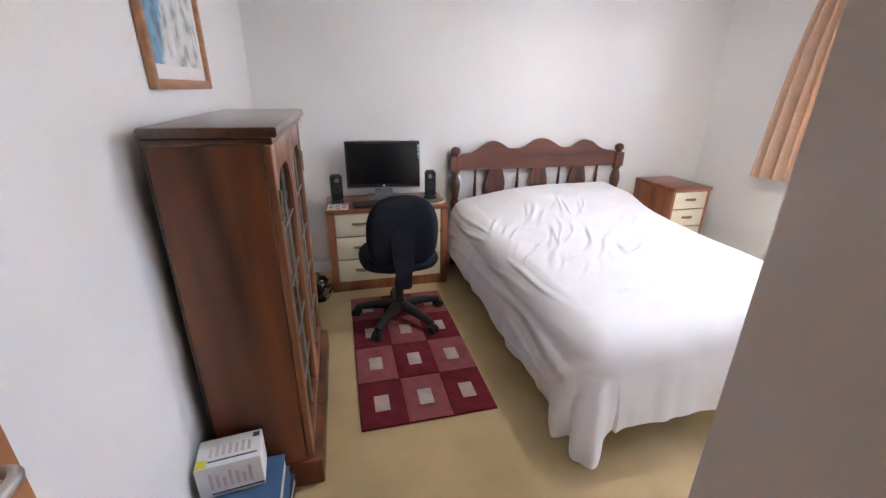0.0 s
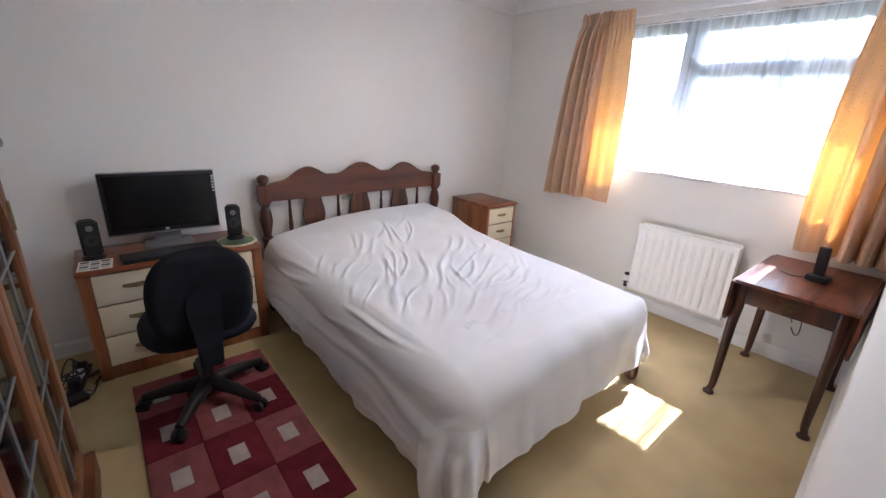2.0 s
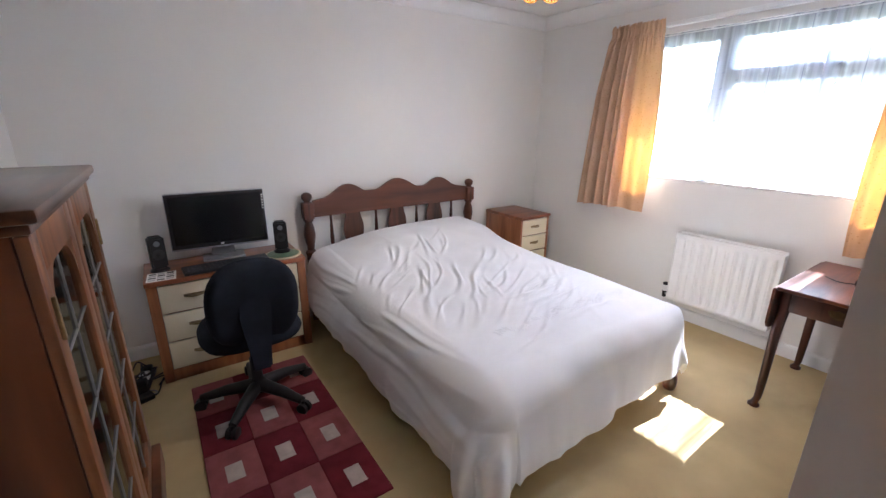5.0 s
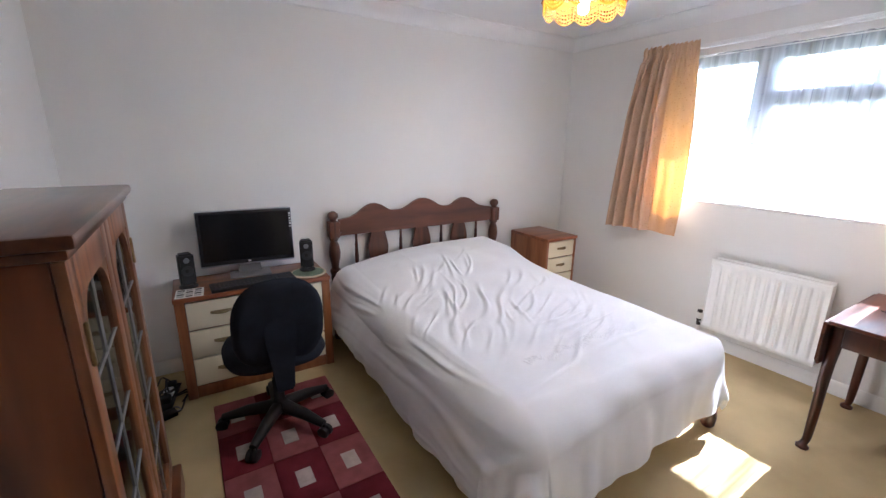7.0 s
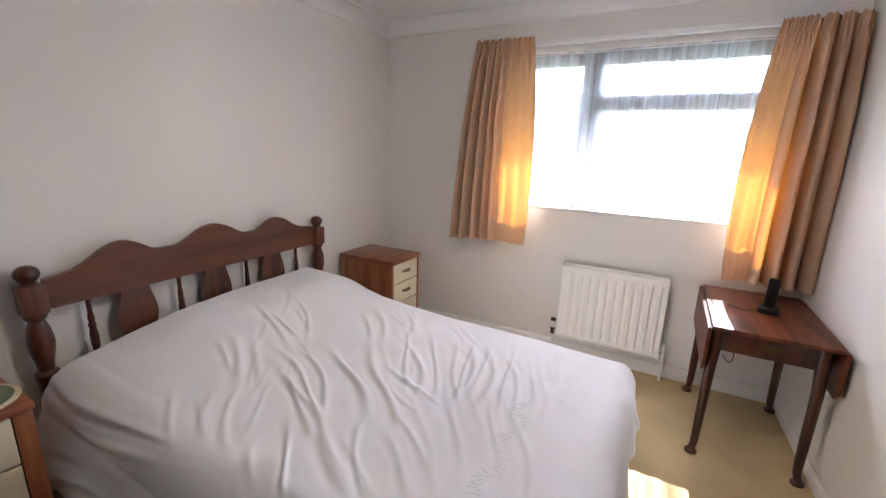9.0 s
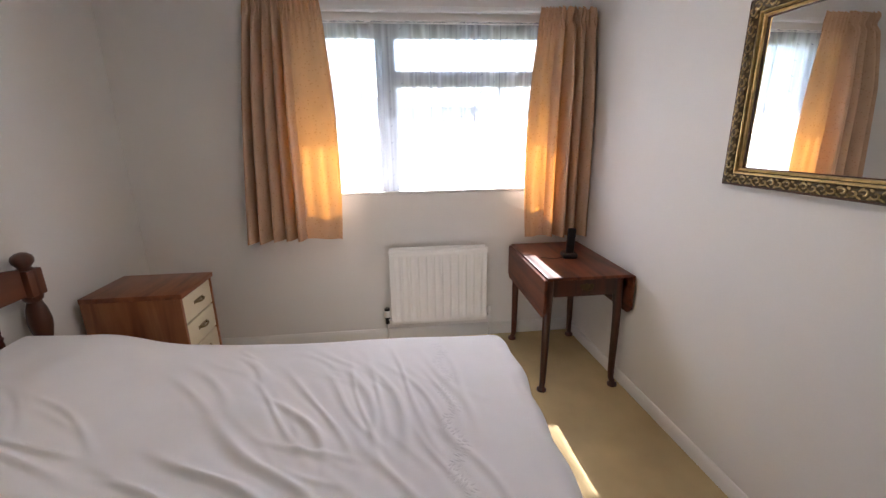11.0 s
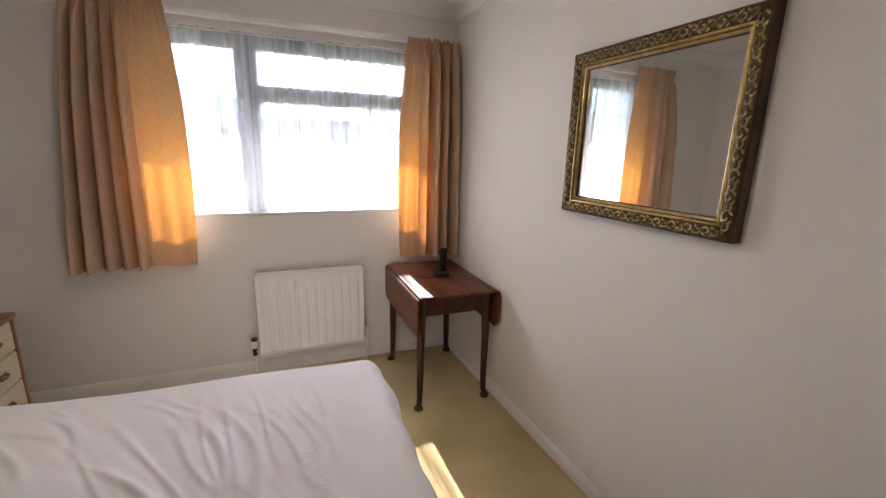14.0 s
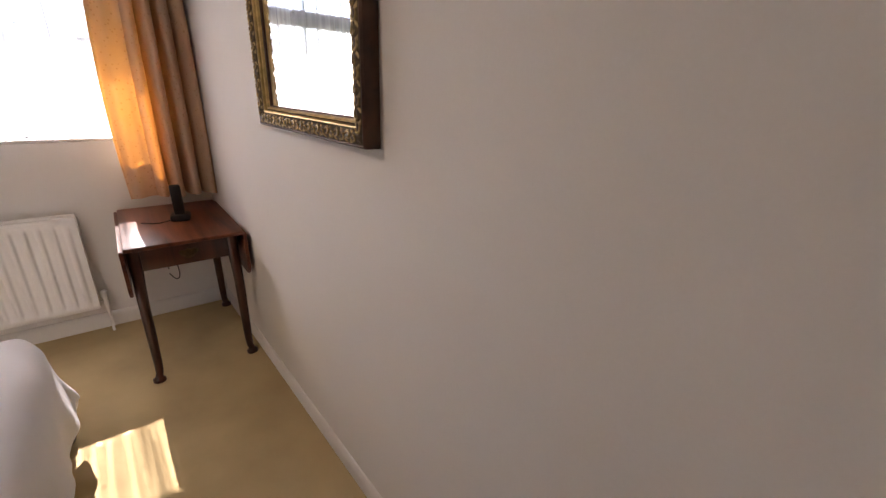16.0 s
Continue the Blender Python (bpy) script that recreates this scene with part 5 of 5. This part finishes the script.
for length, p0, way, inward in SIDES:
    mitred(length, p0, way, inward, OUT, "outer_edge", M_WALNUT, "dark brown outer edge")
    mitred(length, p0, way, inward, BAND, "carved_band", M_DARKGILT, "dark antiqued carved band")
    mitred(length, p0, way, inward, BEAD, "gilt_bead", M_GILT, "bright gilt bead")
    mitred(length, p0, way, inward, GROOVE, "groove", M_DARKGILT)
    mitred(length, p0, way, inward, LIP, "inner_lip", M_GILT, "bright gilt inner edge")
    mitred(length, p0, way, inward, REBATE, "rebate", M_WALNUT, "dark edge against the glass")
    way_v, in_v = Vector(way), Vector(inward)
    bm = bmesh.new()
    n = int(length / 0.030)
    for i in range(n):
        s = 0.03 + (length - 0.06) * (i + 0.5) / n
        flip = 1 if i % 2 else -1
        # one scroll: a curl that winds up over the band, with a leaf on its back
        curl = []
        for q in np.linspace(0, 1, 11):
            ang, rad = flip * (0.4 + 4.6 * q), (0.0125 - 0.009 * q) * rng.uniform(0.92, 1.08)
            c = Vector(p0) + way_v * (s + rad * 1.25 * math.cos(ang)) + in_v * (0.0245 + rad * math.sin(ang))
            curl.append(c + Vector((0, 0.0475 + 0.003 * q - 0.10 * abs(rad * math.sin(ang)), 0)))
        tube(bm, curl, [0.0020 + 0.0012 * math.sin(math.pi * q) for q in np.linspace(0.1, 1, 11)], 6)
        for off, turn, ln in ((0.0145, 30 * flip, 0.011), (0.034, -35 * flip, 0.010)):
            c = Vector(p0) + way_v * (s + 0.013 * rng.uniform(0.8, 1.2)) + in_v * off + Vector((0, 0.0465 if off < 0.025 else 0.0435, 0))
            turn += rng.uniform(-12, 12)
            d1 = way_v * math.cos(radians(turn)) + in_v * math.sin(radians(turn))
            d2 = Vector((0, 1, 0)).cross(d1)
            ring = [bm.verts.new(c + d1 * ln * math.cos(a) + d2 * 0.0045 * math.sin(a) + Vector((0, -0.001, 0))) for a in np.linspace(0, 2 * math.pi, 9)[:-1]]
            tip = bm.verts.new(c + Vector((0, 0.0045, 0)))
            for k in range(8):
                bm.faces.new((ring[k], ring[(k + 1) % 8], tip))
    part("leaf_carving", bm, M_LEAFGILT, mirror, "row of gilt scroll and leaf carving", 60)

# ---- pendant lamp ----
LX, LY, LZ, LR = 1.76, 1.66, 2.00, 0.165
lamp = thing("pendant_lamp", "lit pendant lamp with a scalloped woven cane shade", "ceiling lamp", pose(LX, LY, 0))
part("ceiling_rose", lathe(bmesh.new(), [(0.018, CEIL - 0.035), (0.035, CEIL - 0.028), (0.045, CEIL - 0.008), (0.045, CEIL - 0.0005)], 24), M_WHITEPL, lamp)
part("cord", tube(bmesh.new(), [(0, 0, LZ + 0.24), (0, 0, CEIL - 0.03)], 0.0035, 8), M_WHITEPL, lamp)
part("lampholder", lathe(bmesh.new(), [(0.018, LZ + 0.175), (0.020, LZ + 0.18), (0.020, LZ + 0.225), (0.010, LZ + 0.245)], 18), M_WHITEPL, lamp)
part("bulb", lathe(bmesh.new(), [(0.006, LZ + 0.012), (0.017, LZ + 0.016), (0.021, LZ + 0.026), (0.021, LZ + 0.165), (0.016, LZ + 0.174)], 18), M_BULB, lamp, "white tubular lit bulb")


def woven(z_lo, z_hi, r_lo, r_hi, scallops, drop, material, name, label, nu=144, nv=14, holes=True):
    """An open weave on a flared drum; its lower edge hangs in scallops."""
    bm = bmesh.new()
    vs = []
    for j in range(nv + 1):
        row = []
        for i in range(nu):
            a = 2 * math.pi * i / nu
            dip = drop * abs(math.cos(a * scallops / 2)) ** 0.7 if drop else 0
            lo = z_lo - dip
            t = j / nv
            r = r_lo + (r_hi - r_lo) * t
            bulge = 0.004 * math.sin(math.pi * t)
            row.append(bm.verts.new(((r + bulge) * math.cos(a), (r + bulge) * math.sin(a), lo + (z_hi - lo) * t)))
        vs.append(row)
    for j in range(nv):
        for i in range(nu):
            if holes and i % 2 and j % 2 and j < nv - 1:
                continue
            bm.faces.new((vs[j][i], vs[j][(i + 1) % nu], vs[j + 1][(i + 1) % nu], vs[j + 1][i]))
    return part(name, bm, material, lamp, label, 80)


woven(LZ + 0.035, LZ + 0.10, LR, LR * 0.97, 10, 0.030, M_CANELIGHT, "lower_skirt", "honey-coloured scalloped woven skirt", nv=12)
woven(LZ + 0.085, LZ + 0.22, LR + 0.006, LR * 0.72, 10, 0.028, M_CANE, "upper_shade", "brown woven cane panel", nv=18)
bm = bmesh.new()
pts = []
for i in range(181):
    a = 2 * math.pi * i / 180
    dip = 0.028 * abs(math.cos(a * 5)) ** 0.7
    pts.append(((LR + 0.009) * math.cos(a), (LR + 0.009) * math.sin(a), LZ + 0.085 - dip))
tube(bm, pts, 0.0032, 6)
part("braid", bm, M_CANERIM, lamp, "dark cane braid along the scallops")
part("top_ring", tube(bmesh.new(), [(LR * 0.72 * math.cos(a), LR * 0.72 * math.sin(a), LZ + 0.22) for a in np.linspace(0, 2 * math.pi, 61)], 0.004, 6), M_CANERIM, lamp)
for k in range(3):
    a = 2 * math.pi * k / 3
    part("spoke", tube(bmesh.new(), [(0.018 * math.cos(a), 0.018 * math.sin(a), LZ + 0.215), (LR * 0.72 * math.cos(a), LR * 0.72 * math.sin(a), LZ + 0.22)], 0.002, 6), M_CHROME, lamp)

# ---- outside the window ----
structure("ground", B(3.8, 400, -300, 300, -2.75, -2.65), M_GRASS, "grass and gardens outside", "ground")


def house(x, y, w, d, eave, ridge, hip, label):
    """A house with a gabled roof, its ridge across the view, and windows facing -x."""
    h = thing("house", label, "house", pose(x, y, -2.65), "houses outside")
    bm = bmesh.new()
    box(bm, 0, d, -w / 2, w / 2, 0, eave)
    part("walls", bm, M_BRICK, h)
    bm = bmesh.new()
    o = 0.35
    lo = [bm.verts.new(p) for p in ((-o, -w / 2 - o, eave), (d + o, -w / 2 - o, eave), (d + o, w / 2 + o, eave), (-o, w / 2 + o, eave))]
    rg = [bm.verts.new(p) for p in ((d / 2, -w / 2 + hip, ridge), (d / 2, w / 2 - hip, ridge))]
    bm.faces.new((lo[0], lo[3], rg[1], rg[0])), bm.faces.new((lo[2], lo[1], rg[0], rg[1]))
    bm.faces.new((lo[1], lo[0], rg[0])), bm.faces.new((lo[3], lo[2], rg[1])), bm.faces.new(lo)
    part("roof", bm, M_ROOF, h, "grey tiled roof")
    for wy in (-0.28, 0.28):
        for wz in (0.9, 3.2):
            if wz + 1.2 < eave:
                wd = part("window", B(-0.04, 0.03, wy * w - 0.7, wy * w + 0.7, wz, wz + 1.15, bev=0.02), M_PVC, h)
                part("pane", B(-0.05, -0.041, wy * w - 0.6, wy * w + 0.6, wz + 0.1, wz + 1.05), M_SCREEN, wd)
    return h


house(22.5, 5.9, 9.0, 5, 4.9, 7.25, 3.0, "brick house with a grey tiled roof across the gardens")
house(28, -0.66, 8.0, 6, 5.8, 7.24, 2.8, "brick house with a hipped grey roof across the gardens")
house(33, -8.5, 11.0, 6, 6.1, 7.7, 2.5, "farther brick house with a grey roof beyond the gardens")
